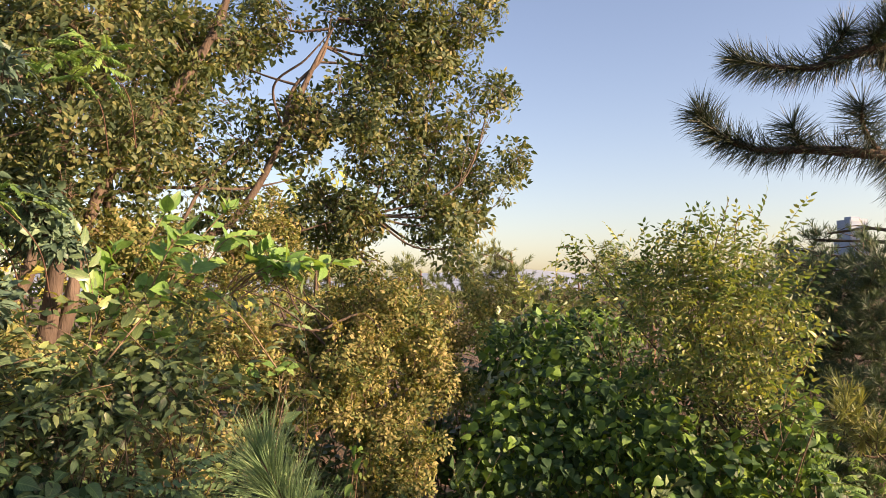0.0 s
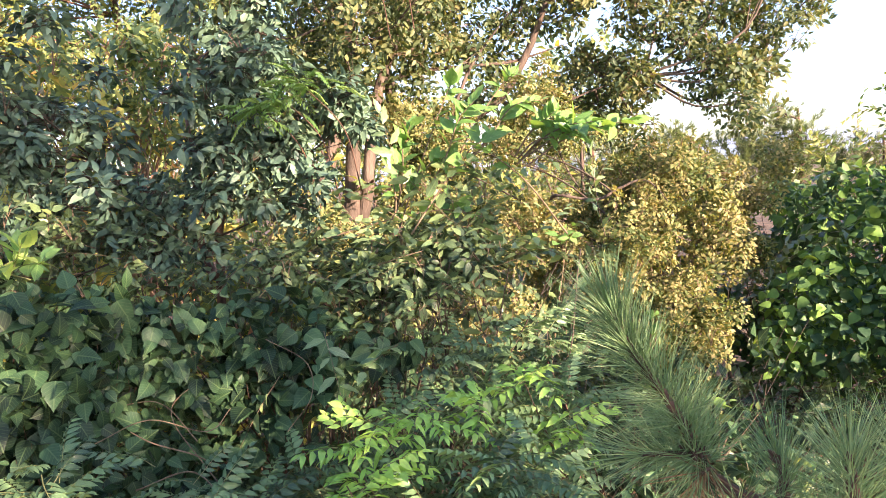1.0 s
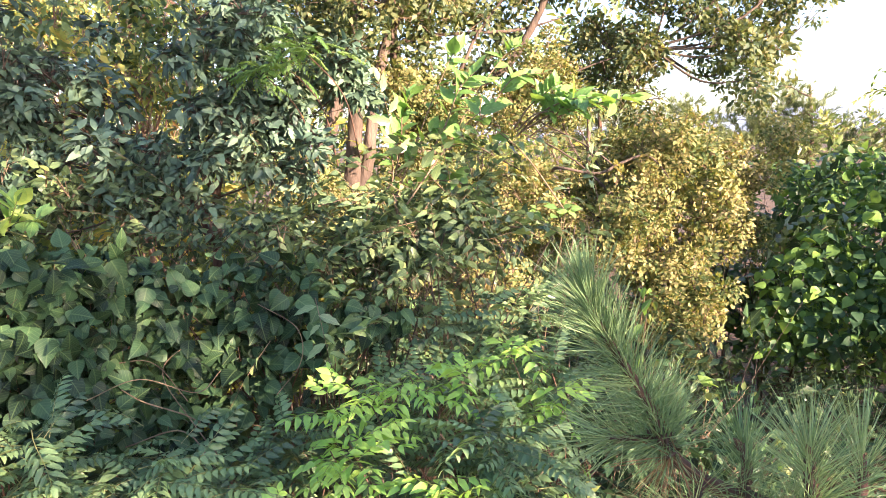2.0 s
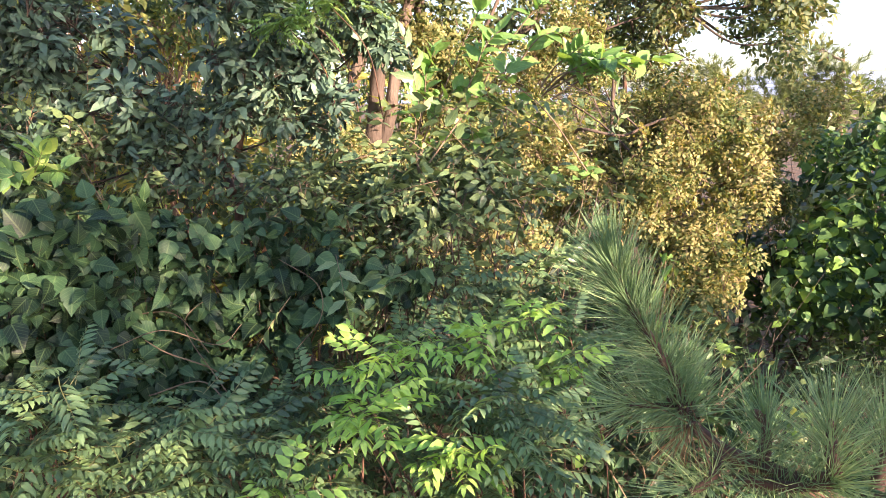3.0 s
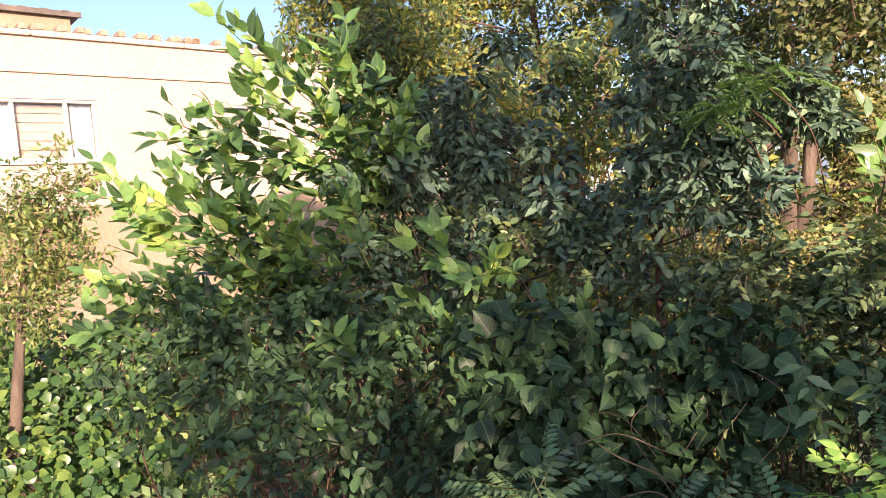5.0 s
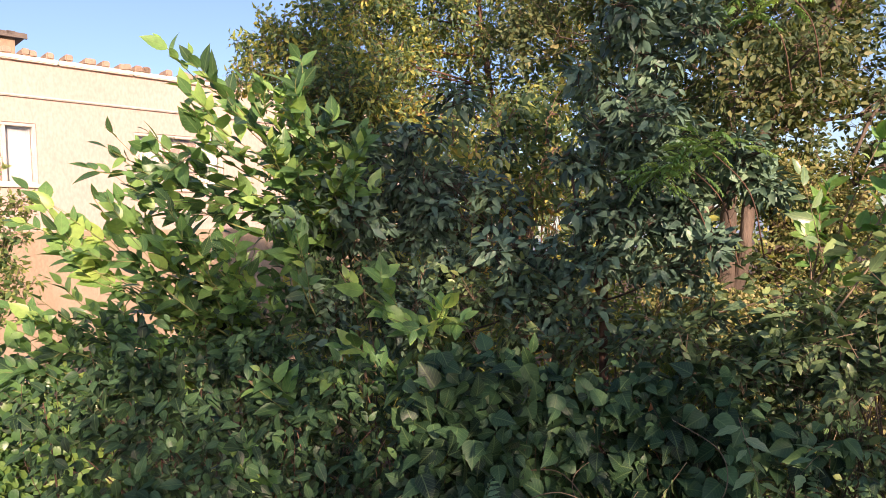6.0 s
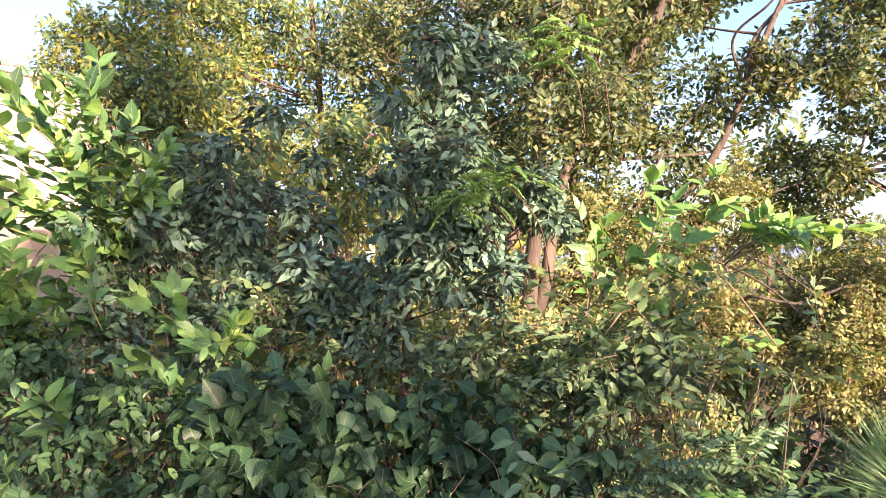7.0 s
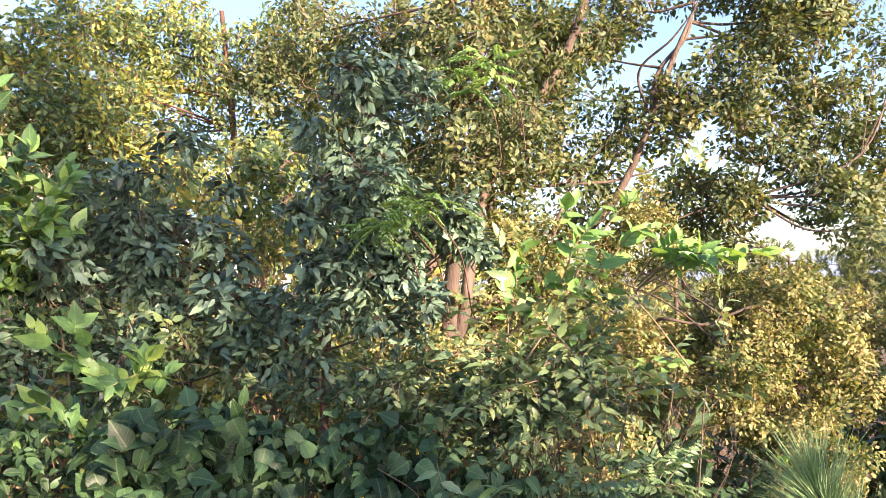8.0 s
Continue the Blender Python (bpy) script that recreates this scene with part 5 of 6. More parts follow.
for line in YELLOW_TIPS:
    shoot(yellow, line, 15, yl, 1.0, 0.1, TWIG)

# ---------------------------------------------------------------- dark vine-draped mass
# lower right clumps: dark leaves imitate the yellow shrub's shaded foot as well
KUDZU = [(0.33, 6.28, 1.72, 0.32), (0.71, 6.25, 1.77, 0.30), (0.04, 6.18, 1.54, 0.27), (0.40, 5.94, 1.39, 0.38), (0.03, 5.91, 1.08, 0.38), 
    (0.54, 5.68, 1.12, 0.32), (-0.20, 5.64, 0.78, 0.29), (0.22, 5.33, 0.82, 0.34), (0.80, 5.90, 1.44, 0.28), (0.93, 6.12, 1.78, 0.22), 
    (0.61, 5.00, 0.88, 0.28), (0.85, 5.24, 1.21, 0.25), (-0.10, 6.40, 1.76, 0.18), (-0.42, 5.86, 0.90, 0.28), (0.90, 4.87, 1.53, 0.21), 
    (0.92, 4.52, 1.28, 0.24), (0.98, 4.25, 1.08, 0.23), (1.34, 4.37, 1.15, 0.22), (1.56, 4.11, 1.30, 0.16), (1.64, 4.55, 1.47, 0.19)]
kudzu = thing("vine_thicket", "dark thicket draped in broad vine leaves, sunlit lime put into some", "thicket")
KUDZU_FRONT = [(0.36, 4.52, 1.72, 0.18), (0.55, 4.47, 1.55, 0.20), (0.35, 4.47, 1.35, 0.22), (0.11, 4.51, 1.50, 0.18), (-0.06, 4.48, 1.32, 0.20), (0.14, 4.42, 1.09, 0.22),
    (0.47, 4.43, 1.18, 0.22), (0.66, 4.36, 1.05, 0.20), (-0.13, 4.42, 1.06, 0.20), (0.73, 4.40, 1.27, 0.18), (0.46, 5.58, 1.80, 0.22), (0.03, 5.60, 1.74, 0.22), (1.56, 4.05, 1.41, 0.14), (1.58, 3.98, 1.15, 0.15),
    (0.95, 4.20, 1.40, 0.15), (1.15, 4.05, 1.22, 0.18), (1.38, 4.00, 1.18, 0.16), (0.92, 4.12, 1.12, 0.18), (1.30, 3.92, 0.98, 0.18)]
ks = leaf_sites(KUDZU + KUDZU_FRONT, 3400, 0.5, (0.5, -0.5, 0))
ks = (ks[0] * 0.72, ks[1])
kp = rng.permutation(len(ks[1]))
km = [mesh_from("thicket_leaf", blade(0.098 * s, 0.084 * s, HEART, 0.2, 0.25, 0, 0.1), [KUDZU_LEAF]) for s in (1, 0.85)]
leaf_objects("leaf", km, (ks[0][kp[:300]], ks[1][kp[:300]]), kudzu)
part("foliage", mesh_from("thicket_foliage", placed(kudzu_leaf, (ks[0][kp[300:]], ks[1][kp[300:]])), [KUDZU_LEAF]), kudzu, kind="stuff")
add_branches(kudzu, [(0.6, 6.4, 0.0), (0.0, 6.0, 0.2), (1.2, 6.2, 0.2)], KUDZU, TWIG, 0.012, 0.005, "stem", 3)
lim = [(0.35, 4.59, 1.19, 0.18), (0.43, 4.60, 1.29, 0.15), (0.27, 4.47, 1.11, 0.16), (1.51, 3.87, 1.64, 0.09), (1.46, 3.87, 1.53, 0.11), 
    (1.49, 3.74, 1.49, 0.09), (0.79, 5.54, 1.92, 0.12), (0.66, 5.76, 1.98, 0.13), (0.32, 6.09, 1.88, 0.12), (0.51, 6.08, 1.91, 0.12), 
    (0.91, 5.72, 1.87, 0.12), (0.99, 5.50, 1.82, 0.11), (0.13, 5.98, 1.61, 0.11), (0.51, 4.25, 1.17, 0.15), (0.70, 4.24, 1.27, 0.14), 
    (0.77, 3.99, 1.15, 0.13)]
li = leaf_sites(lim, 500, 0.3)
tip = thing("lime_vine", "vine tip with lime-green lobed leaves catching light", "vine")
leaf_objects("leaf", [mesh_from("lime_vine_leaf", blade(0.064, 0.054, HEART, 0.2, 0.2), [LIME_LEAF])], li, tip)
add_branches(tip, (0.9, 4.9, 0.0), lim, TWIG, 0.006, 0.003, "stem", 3)
front = [(-0.64, 2.97, 1.53, 0.05), (-0.63, 2.95, 1.45, 0.05), (-0.26, 2.91, 1.19, 0.04), (-0.40, 3.00, 1.17, 0.06), (-0.55, 3.01, 1.25, 0.05), 
    (-0.13, 2.48, 1.17, 0.07), (-0.81, 2.52, 0.94, 0.07)]
fs = leaf_sites(front, 3000, 0.0)
fv = thing("pale_vine", "climbing vine with pale yellow-green leaves among pine needles", "vine")
leaf_objects("leaf", [mesh_from("pale_leaf", blade(0.085, 0.05, OVAL, 0.25, 0.2), [LIME_LEAF]), mesh_from("pale_leaf", blade(0.07, 0.04, OVAL, 0.25, 0.3), [YELLOW_LEAF])], (fs[0] * 0.7, fs[1]), fv)
add_branches(fv, (-0.5, 3.1, 0.0), front, TWIG, 0.004, 0.002, "stem", 3)

spots = [(-1.27, 4.00, 1.76, 0.07), (-1.24, 4.01, 1.80, 0.06), (-1.45, 4.05, 1.76, 0.05), (-1.44, 3.55, 1.28, 0.05), (-0.72, 3.47, 1.10, 0.05), 
    (-1.95, 3.87, 2.03, 0.06), (-2.06, 3.82, 2.18, 0.05), (-0.97, 4.59, 1.85, 0.09), (-0.83, 4.72, 1.87, 0.07)]
sp = leaf_sites(spots, 2600, 0.1)
glow_vine = thing("sunlit_vine", "sprigs of yellow-green vine leaves catching the sun", "vine")
leaf_objects("leaf", [mesh_from("sunlit_leaf", blade(0.06, 0.036, OVAL, 0.25, 0.2), [LIME_LEAF])], sp, glow_vine)
add_branches(glow_vine, [(-1.4, 4.2, 0.0), (-0.8, 4.2, 0.0)], spots, TWIG, 0.004, 0.002, "stem", 2)
dead_mesh = mesh_from("dead_leaf", blade(0.06, 0.045, HEART, 0.45, 0.5, 0, 0.4), [DEAD_LEAF])
for q in ((-1.750, 1.885, 1.686), (-1.802, 1.802, 1.563), (-1.792, 2.059, 1.728), (-1.600, 2.296, 1.610), (-1.857, 1.810, 1.535), (-2.084, 3.165, 2.491), (-1.957, 1.598, 1.299), (-2.101, 1.592, 1.303), (-1.631, 2.571, 2.152), (-0.920, 3.438, 1.487)):
    d = unit(rng.normal(0, 1, (1, 3)))
    dead = tagged(new("dead_leaf", dead_mesh), "withered orange-brown leaf caught in the vines", "leaf", "withered leaves")
    ax = axes_for(d, unit(rng.normal(0, 1, (1, 3))), [rng.uniform(0.4, 0.65)])[0]
    dead.matrix_basis = Matrix([[*ax[r], q[r]] for r in range(3)] + [[0, 0, 0, 1]])

# ---------------------------------------------------------------- pines
def needle_geo(length, width):
    v = np.array([(-width, 0, 0), (width, 0, 0), (-width, length * 0.55, 0.015 * length), (width, length * 0.55, 0.015 * length), (0, length, -0.03 * length)])
    return v, np.array([(0, 1, 3), (0, 3, 2), (2, 3, 4)]), np.array([(0, 0), (1, 0), (0, 0.5), (1, 0.5), (0.5, 1.0)]), np.zeros(3, int)


def needled_branch(owner, line, count, length, width, mat, bark=RED_BARK, bare=0.0, spread=(1.05, 0.4), droop=0.0, thick=1.0):
    """A pine shoot: its stem is one part, its needles another."""
    c = smooth_line(line, 12)
    part("branch", mesh_from("branch", tube(c * [1, 1, 1, thick], 8, 0, 0.08), [bark]), owner)
    f = bare + (1 - bare) * rng.uniform(0, 1, count) ** 0.85
    n = len(c) - 1
    k = np.minimum((f * n).astype(int), n - 1)
    p = c[k, :3] + (c[k + 1, :3] - c[k, :3]) * (f * n - k)[:, None]
    d = unit(c[k + 1, :3] - c[k, :3])
    rad = rng.normal(0, 1, (count, 3))
    rad = unit(rad - d * np.sum(rad * d, 1, keepdims=True))
    ang = spread[0] + (spread[1] - spread[0]) * f + rng.normal(0, 0.24, count)
    along = unit(d * np.cos(ang)[:, None] + rad * np.sin(ang)[:, None] + np.array([0, 0, 0.12 - droop]) + rng.normal(0, 0.09, (count, 3)))
    up = unit(rng.normal(0, 1, (count, 3)))
    g = placed(needle_geo(length, width), (axes_for(along, up, rng.uniform(0.7, 1.1, count)), p))
    part("needles", mesh_from("needles", g, [mat]), owner)


young_pine = thing("young_pine", "young pine with long fresh green needles and brown shoots", "pine")
part("trunk", mesh_from("young_pine_trunk", tube(smooth_line([(0.16, 1.25, 0.05, 0.035), (0.14, 1.22, 0.8, 0.028), (0.08, 1.2, 1.45, 0.018), *[(-0.248, 1.120, 1.664, 0.0100), (-0.296, 1.097, 1.723, 0.0090)]], 10), 10, 0, 0.06), [RED_BARK]), young_pine)
YOUNG_PINE_SHOOTS = [([(-0.296, 1.097, 1.723, 0.0060), (-0.331, 1.098, 1.794, 0.0050), (-0.378, 1.091, 1.868, 0.0042), (-0.410, 1.081, 1.939, 0.0030)], 2600),
    ([(-0.300, 1.097, 1.724, 0.0040), (-0.334, 1.075, 1.734, 0.0030), (-0.375, 1.048, 1.740, 0.0020)], 420),
    ([(-0.285, 1.096, 1.716, 0.0050), (-0.299, 1.124, 1.737, 0.0040), (-0.311, 1.140, 1.755, 0.0030)], 260),
    ([(-0.194, 1.108, 1.657, 0.0060), (-0.190, 1.124, 1.691, 0.0050), (-0.197, 1.136, 1.722, 0.0030)], 420),
    ([(-0.108, 1.018, 1.705, 0.0060), (-0.113, 1.031, 1.734, 0.0050), (-0.115, 1.044, 1.764, 0.0030)], 520)]
YOUNG_PINE_SHOOTS += [([(-0.248, 1.120, 1.664, 0.0050), (-0.253, 1.029, 1.662, 0.0040), (-0.274, 0.963, 1.669, 0.0030)], 420),
    ([(-0.209, 1.106, 1.631, 0.0060), (-0.155, 1.054, 1.661, 0.0050), (-0.108, 1.014, 1.696, 0.0040)], 520),
    ([(-0.058, 1.057, 1.679, 0.0060), (-0.051, 1.075, 1.722, 0.0040), (-0.055, 1.088, 1.753, 0.0030)], 420),
    ([(-0.248, 1.120, 1.664, 0.0060), (-0.194, 1.108, 1.657, 0.0060), (-0.142, 1.059, 1.672, 0.0060), (-0.108, 1.018, 1.705, 0.0060)], 500)]
for line, n in YOUNG_PINE_SHOOTS:
    needled_branch(young_pine, line, int(n * 0.5), 0.112, 0.0006, NEEDLE, spread=(1.3, 0.5), thick=1.6)

needled_branch(young_pine, [(-0.285, 1.096, 1.716, 0.0040), (-0.296, 1.093, 1.726, 0.0045), (-0.305, 1.089, 1.732, 0.0030)], 260, 0.10, 0.00068, NEEDLE, spread=(1.7, 1.0))
needled_branch(young_pine, [(-0.277, 1.084, 1.714, 0.0040), (-0.286, 1.074, 1.717, 0.0030), (-0.292, 1.061, 1.714, 0.0020)], 46, 0.10, 0.0008, DEAD_NEEDLE, spread=(1.5, 1.0), droop=0.9)
bud_geo = tube(np.array([(0, 0, 0, 0.0005), (0, 0.003, 0, 0.0032), (0, 0.008, 0, 0.004), (0, 0.013, 0, 0.0028), (0, 0.017, 0, 0.0004)]), 7)
bud_mesh = mesh_from("bud", bud_geo, [RED_BARK])
for q in ((-0.300, 1.085, 1.734), (-0.308, 1.082, 1.729), (-0.293, 1.078, 1.729), (-0.303, 1.075, 1.724), (-0.291, 1.092, 1.735), (-0.315, 1.088, 1.734), (-0.197, 1.126, 1.723), (-0.195, 1.123, 1.715), (-0.115, 1.032, 1.762), (-0.410, 1.080, 1.935)):
    ax = axes_for(unit(rng.normal(0, 0.6, (1, 3)) + [-0.3, 0, 0.8]), unit(rng.normal(0, 1, (1, 3))), [rng.uniform(0.8, 1.3)])
    leaf_objects("bud", [bud_mesh], (ax, np.array([q])), young_pine)

tall_pine = thing("tall_pine", "tall pine with drooping needled boughs, painted dark as backlit against the sky", "pine")
part("trunk", mesh_from("tall_pine_trunk", tube(smooth_line([(2.5, 0.5, 0, 0.13), (2.48, 0.5, 2, 0.115), (2.54, 0.46, 4, 0.09), (2.5, 0.5, 6, 0.05), (2.5, 0.5, 7.2, 0.015)], 10), 12, 0, 0.08), [RED_BARK]), tall_pine)
TALL_PINE_BOUGHS = [([(2.5, 0.5, 2.9, 0.03)] + [(1.155, 1.874, 2.778, 0.0200), (0.919, 1.886, 2.797, 0.0140), (0.763, 1.915, 2.760, 0.0100), (0.634, 1.908, 2.769, 0.0060), (0.568, 1.924, 2.791, 0.0030)], 1500),
    ([(0.896, 1.895, 2.808, 0.0080), (0.914, 1.873, 2.843, 0.0060), (0.941, 1.843, 2.888, 0.0030)], 500),
    ([(0.775, 1.908, 2.765, 0.0060), (0.826, 1.924, 2.820, 0.0050), (0.846, 1.903, 2.857, 0.0030)], 380),
    ([(2.5, 0.5, 2.5, 0.035)] + [(1.249, 1.996, 2.513, 0.0220), (0.948, 1.937, 2.531, 0.0160), (0.775, 1.959, 2.554, 0.0120), (0.631, 1.961, 2.558, 0.0090), (0.522, 1.935, 2.600, 0.0060), (0.474, 1.935, 2.662, 0.0030)], 2000)]
TALL_PINE_BOUGHS += [([(0.750, 1.970, 2.553, 0.0060), (0.737, 1.969, 2.587, 0.0040), (0.723, 1.967, 2.625, 0.0020)], 260),
    ([(0.936, 1.942, 2.533, 0.0080), (0.878, 1.904, 2.592, 0.0060), (0.847, 1.850, 2.645, 0.0030)], 420),
    ([(0.947, 1.936, 2.539, 0.0080), (0.971, 1.933, 2.479, 0.0060), (0.983, 1.934, 2.421, 0.0030)], 300)]
for line, n in TALL_PINE_BOUGHS:
    needled_branch(tall_pine, line, int(n * 1.25), 0.086, 0.0009, BACKLIT_NEEDLE, BARK, 0.05, (1.35, 0.8), 0.38)
tuft = [join([placed(needle_geo(0.11, 0.0026), (axes_for(unit(np.stack([rng.normal(0, 0.5, 26), np.ones(26), rng.normal(0, 0.5, 26)], -1)), unit(rng.normal(0, 1, (26, 3))), np.ones(26)), np.stack([np.zeros(26), rng.uniform(-0.06, 0.03, 26), np.zeros(26)], -1))),
              tube([(0, -0.12, 0, 0.003), (0, 0.0, 0, 0.002)], 3, 1)]) for _ in range(3)]
# added crown out of view, shaped to shade the vines and spare the mulberry
boughs = []
for z in np.arange(1.6, 7.2, 0.45):
    for a in np.arange(0, 6.28, 1.05) + z * 2.1:
        reach = 2.0 * (1 - max(0.0, z - 2.0) / 6.0) * (0.45 if z > 3.5 else 1.0)
        for f in (0.55, 1.0):
            x, y = 2.5 + reach * f * math.cos(a), 0.5 + reach * f * math.sin(a)
            if x > 0.62 * y + 0.75 and y < (1.5 if z < 2.5 else 0.95 if z < 3.2 else 0.45):
                boughs.append((x, y, z + 0.12 * f, 0.34))
add_branches(tall_pine, [(2.5, 0.5, z) for z in np.arange(1.3, 7, 0.3)], boughs, BARK, 0.02, 0.008, "bough", 2)
part("crown", mesh_from("tall_pine_shade_crown", crown_geometry(boughs, tuft, 150, lift=0.4, scale=(1.4, 2.0), tuft_of=3, tuft_size=0.06), [BACKLIT_NEEDLE, BARK]), tall_pine, kind="stuff")


def pine(label, clumps, foot, top, per_area, mat, scale, name="pine_tree"):
    t = thing(name, label, "pine")
    part("trunk", mesh_from("pine_trunk", tube(smooth_line([(*foot, 0.11), ((foot[0] + top[0]) / 2 + 0.05, (foot[1] + top[1]) / 2, (foot[2] + top[2]) / 2, 0.08), (*top, 0.02)], 8), 10, 0, 0.06), [RED_BARK]), t)
    add_branches(t, [(foot[0], foot[1], z) for z in np.arange(0.4, top[2], 0.3)], clumps, BARK, 0.025, 0.01, "bough", 2)
    part("crown", mesh_from("pine_crown", crown_geometry(clumps, tuft, per_area, lift=0.5, scale=scale, tuft_of=3, tuft_size=0.05), [mat, BARK]), t, kind="stuff")


pine("dark pine with dense shaded needles and small cones of new growth", [(2.95, 6.55, 2.12, 0.48), (3.11, 6.45, 1.64, 0.48), (2.95, 6.99, 2.28, 0.30), (3.08, 6.15, 2.35, 0.38), (2.72, 5.94, 1.34, 0.31), 
    (3.14, 6.12, 1.94, 0.49), (2.89, 7.12, 1.91, 0.27), (2.88, 6.90, 2.62, 0.11), (2.65, 7.11, 2.49, 0.08), (2.98, 6.85, 2.68, 0.08), 
    (2.74, 6.96, 2.54, 0.09), (2.65, 5.42, 0.85, 0.34), (2.37, 5.42, 0.77, 0.29), (3.08, 5.75, 1.28, 0.46), (2.66, 6.66, 1.69, 0.34), 
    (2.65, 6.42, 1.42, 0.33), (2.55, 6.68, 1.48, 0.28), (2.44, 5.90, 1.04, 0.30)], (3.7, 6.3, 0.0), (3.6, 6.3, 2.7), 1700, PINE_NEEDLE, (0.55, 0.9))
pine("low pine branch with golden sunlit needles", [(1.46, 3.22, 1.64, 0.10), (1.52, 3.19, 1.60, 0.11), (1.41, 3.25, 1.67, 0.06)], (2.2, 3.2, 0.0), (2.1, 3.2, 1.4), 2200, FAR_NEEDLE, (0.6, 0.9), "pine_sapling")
FAR_PINES = [([(-0.01, 15.99, 2.98, 0.40), (-0.26, 16.01, 2.61, 0.56), (0.24, 16.01, 2.48, 0.56), (-0.51, 16.01, 2.23, 0.63), (0.48, 16.00, 2.10, 0.56), (-0.14, 16.01, 1.86, 0.75), (-1.01, 15.98, 2.11, 0.75), (0.10, 16.00, 1.49, 0.63)], (0.3, 16.1, 0), (0.3, 16.1, 3.0)),
    ([(-1.88, 14.89, 2.71, 0.35), (-2.11, 14.87, 2.36, 0.53), (-1.65, 14.93, 2.24, 0.53), (-2.35, 14.84, 1.90, 0.64), (-1.42, 14.95, 1.77, 0.64)], (-1.6, 14.9, 0), (-1.6, 14.9, 2.6))]
FAR_PINES += [([(-3.30, 13.63, 1.93, 0.27), (-3.45, 13.58, 1.61, 0.49), (-3.04, 13.67, 1.39, 0.49), (-3.65, 13.51, 1.19, 0.49)], (-3.2, 13.7, 0), (-3.2, 13.7, 2.0)),
    ([(2.64, 16.78, 2.96, 0.32), (2.32, 16.84, 2.60, 0.48), (2.94, 16.74, 2.46, 0.53), (2.50, 16.82, 2.08, 0.66), (3.17, 16.70, 1.95, 0.66)], (3.4, 16.6, 0), (3.4, 16.6, 2.9))]
FAR_PINES += [([(1.23, 19.97, 1.92, 0.63), (1.84, 19.92, 2.22, 0.39), (1.68, 19.93, 1.69, 0.70), (2.28, 19.87, 1.61, 0.70)], (2.2, 19.9, 0), (2.2, 19.9, 2.4)),
    ([(-3.55, 14.69, 2.85, 0.47), (-3.15, 14.78, 2.49, 0.59), (-3.89, 14.62, 2.30, 0.59), (-2.77, 14.85, 2.15, 0.64), (-4.32, 14.51, 2.09, 0.59)], (-3.5, 14.7, 0), (-3.5, 14.7, 3.0))]
FAR_PINES += [([(5.01, 13.06, 2.57, 0.44), (4.66, 13.19, 2.28, 0.55), (5.24, 12.97, 2.08, 0.66), (4.48, 13.25, 1.88, 0.66)], (5.6, 12.7, 0), (5.6, 12.7, 2.6))]
for cl, foot, top in FAR_PINES:
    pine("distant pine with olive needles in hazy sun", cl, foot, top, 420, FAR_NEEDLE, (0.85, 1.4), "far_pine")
far = [(1.07, 11.96, 1.89, 0.52), (0.70, 11.98, 1.75, 0.42), (1.43, 11.91, 1.75, 0.47), (0.15, 12.00, 1.62, 0.42), (3.06, 12.63, 2.29, 0.61), 
    (3.83, 12.41, 2.28, 0.61), (-1.71, 11.87, 1.40, 0.56), (-2.61, 11.68, 1.05, 0.56), (-0.78, 11.96, 1.30, 0.52), (-3.65, 11.44, 1.44, 0.56), 
    (-4.48, 11.17, 1.81, 0.56), (-5.24, 10.83, 1.83, 0.56), (-5.94, 10.47, 1.85, 0.56), (1.96, 11.83, 1.75, 0.56), (2.64, 11.70, 1.75, 0.56)]
tree("far_woods", "distant golden-green trees in evening haze", far, yellow_sprays, 80, YELLOW_LEAF, base=[(x, 11.6, 0) for x in range(-6, 6)], r0=0.03, r1=0.01, scale=(2.0, 3.0))

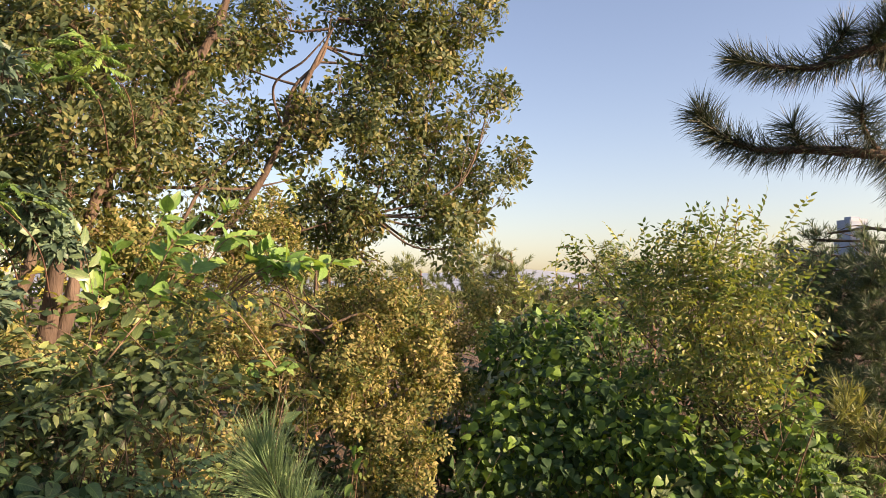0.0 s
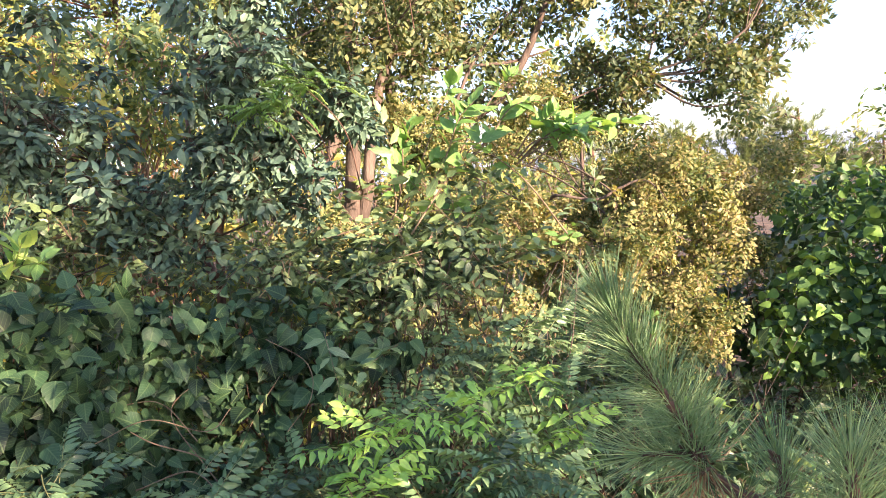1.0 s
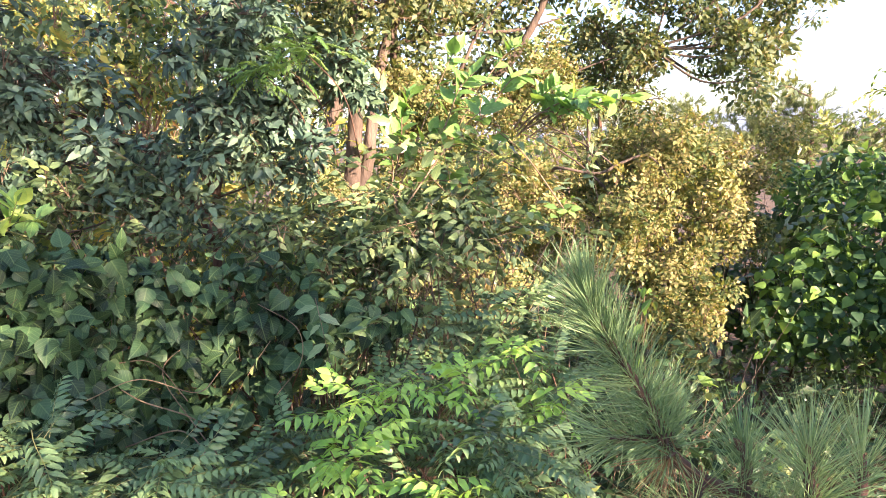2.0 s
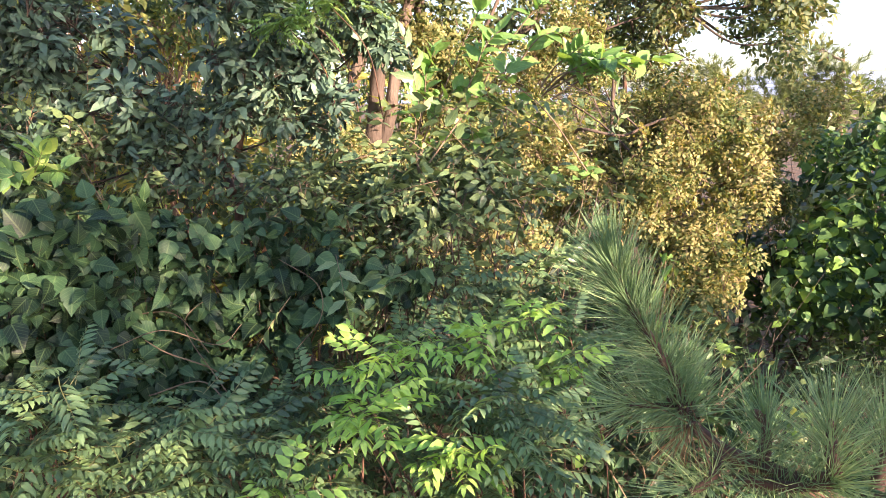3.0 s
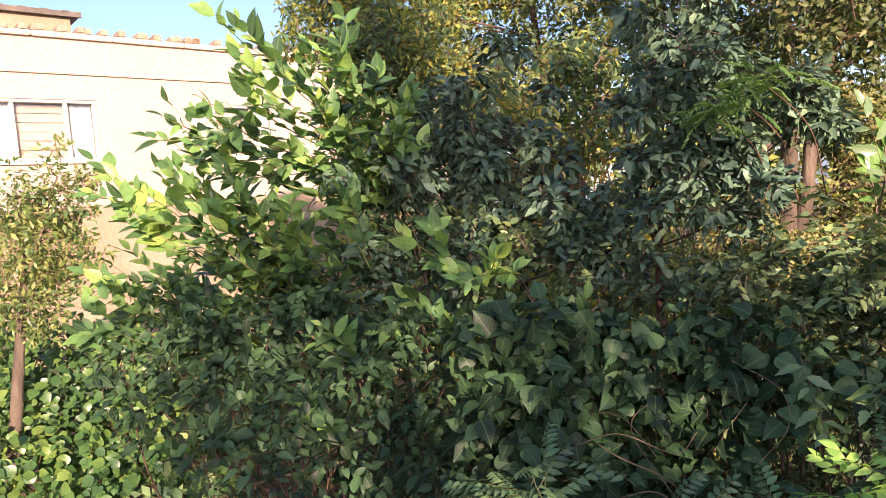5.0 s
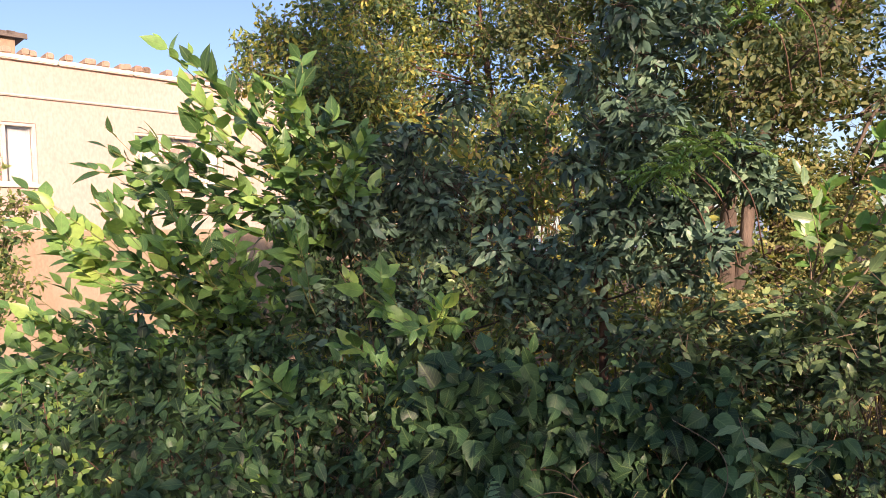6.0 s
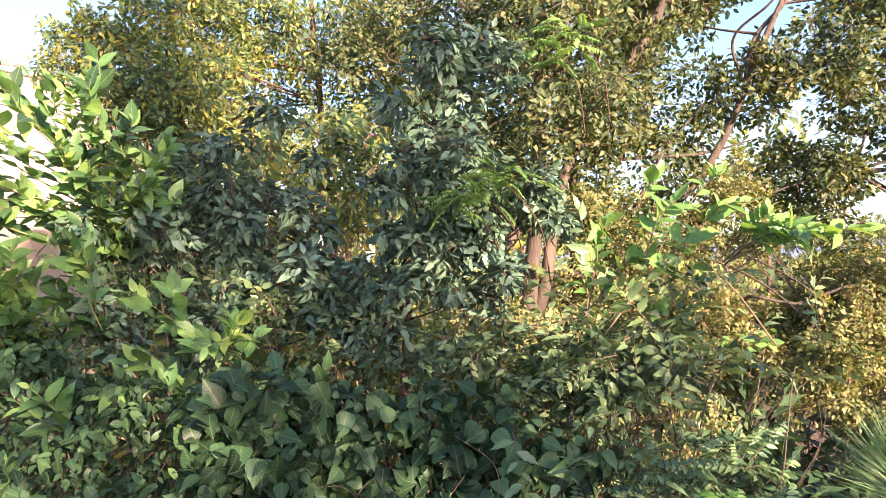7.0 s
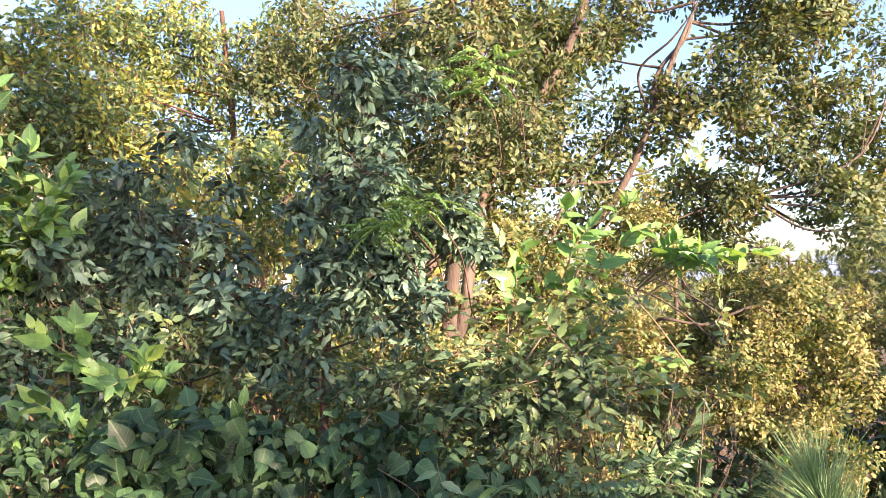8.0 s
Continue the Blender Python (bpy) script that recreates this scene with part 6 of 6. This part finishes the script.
# ---------------------------------------------------------------- by the house: small gold tree and ivy
GARDEN = [(-6.86, 0.86, 2.34, 0.24), (-6.84, 0.85, 2.69, 0.21), (-6.83, 1.01, 2.47, 0.15), (-6.87, 0.82, 2.03, 0.23), (-6.68, 0.68, 1.84, 0.20), 
    (-6.88, 0.63, 2.53, 0.36), (-6.90, 0.53, 2.07, 0.36), (-6.82, 0.98, 2.81, 0.10), (-6.84, 0.99, 2.14, 0.11)]
tree("garden_tree", "small garden tree with golden leaves before the house", GARDEN, gold_tufts, 420, YELLOW_LEAF, tuft_of=1, r0=0.01, r1=0.004,
     trunk=[[(-6.823, 0.367, 0.604, 0.0500), (-6.860, 0.500, 1.433, 0.0400), (-6.892, 0.617, 2.148, 0.0200)]])
IVY = [(-8.84, 0.73, 1.35, 0.30), (-8.80, 1.08, 1.29, 0.27), (-8.73, 1.43, 1.16, 0.30), (-8.86, 0.43, 1.29, 0.33), (-7.91, 0.70, 1.12, 0.36), 
    (-7.75, 1.03, 1.01, 0.35), (-7.57, 1.36, 0.85, 0.35), (-7.29, 0.44, 0.92, 0.38), (-7.03, 0.76, 0.79, 0.37), (-6.85, 1.09, 0.64, 0.37), 
    (-6.87, 1.51, 0.67, 0.32), (-6.51, 0.41, 0.64, 0.34), (-6.34, 0.74, 0.49, 0.34), (-6.05, 1.06, 0.42, 0.33), (-7.44, 1.90, 0.85, 0.35), 
    (-7.10, 0.13, 0.95, 0.43), (-7.96, 0.20, 1.23, 0.42), (-8.43, 1.79, 1.00, 0.32), (-6.17, 1.55, 0.46, 0.34)]
ivy = thing("ivy_bank", "bank of bright green ivy at the house's foot", "ivy")
iv = leaf_sites([(x, y, z, r * 1.2) for x, y, z, r in IVY], 1700, 0.1, (0.8, -0.2, 0))
ip = rng.permutation(len(iv[1]))
leaf_objects("leaf", [mesh_from("ivy_leaf", ivy_leaf, [IVY_LEAF])], (iv[0][ip[:250]], iv[1][ip[:250]]), ivy)
part("foliage", mesh_from("ivy_foliage", placed(ivy_leaf, (iv[0][ip[250:]], iv[1][ip[250:]])), [IVY_LEAF]), ivy, kind="stuff")
add_branches(ivy, [(-8.0, 1.6, 0.0), (-7.0, 1.0, 0.0), (-6.5, 2.0, 0.0)], IVY, TWIG, 0.01, 0.004, "stem", 3)
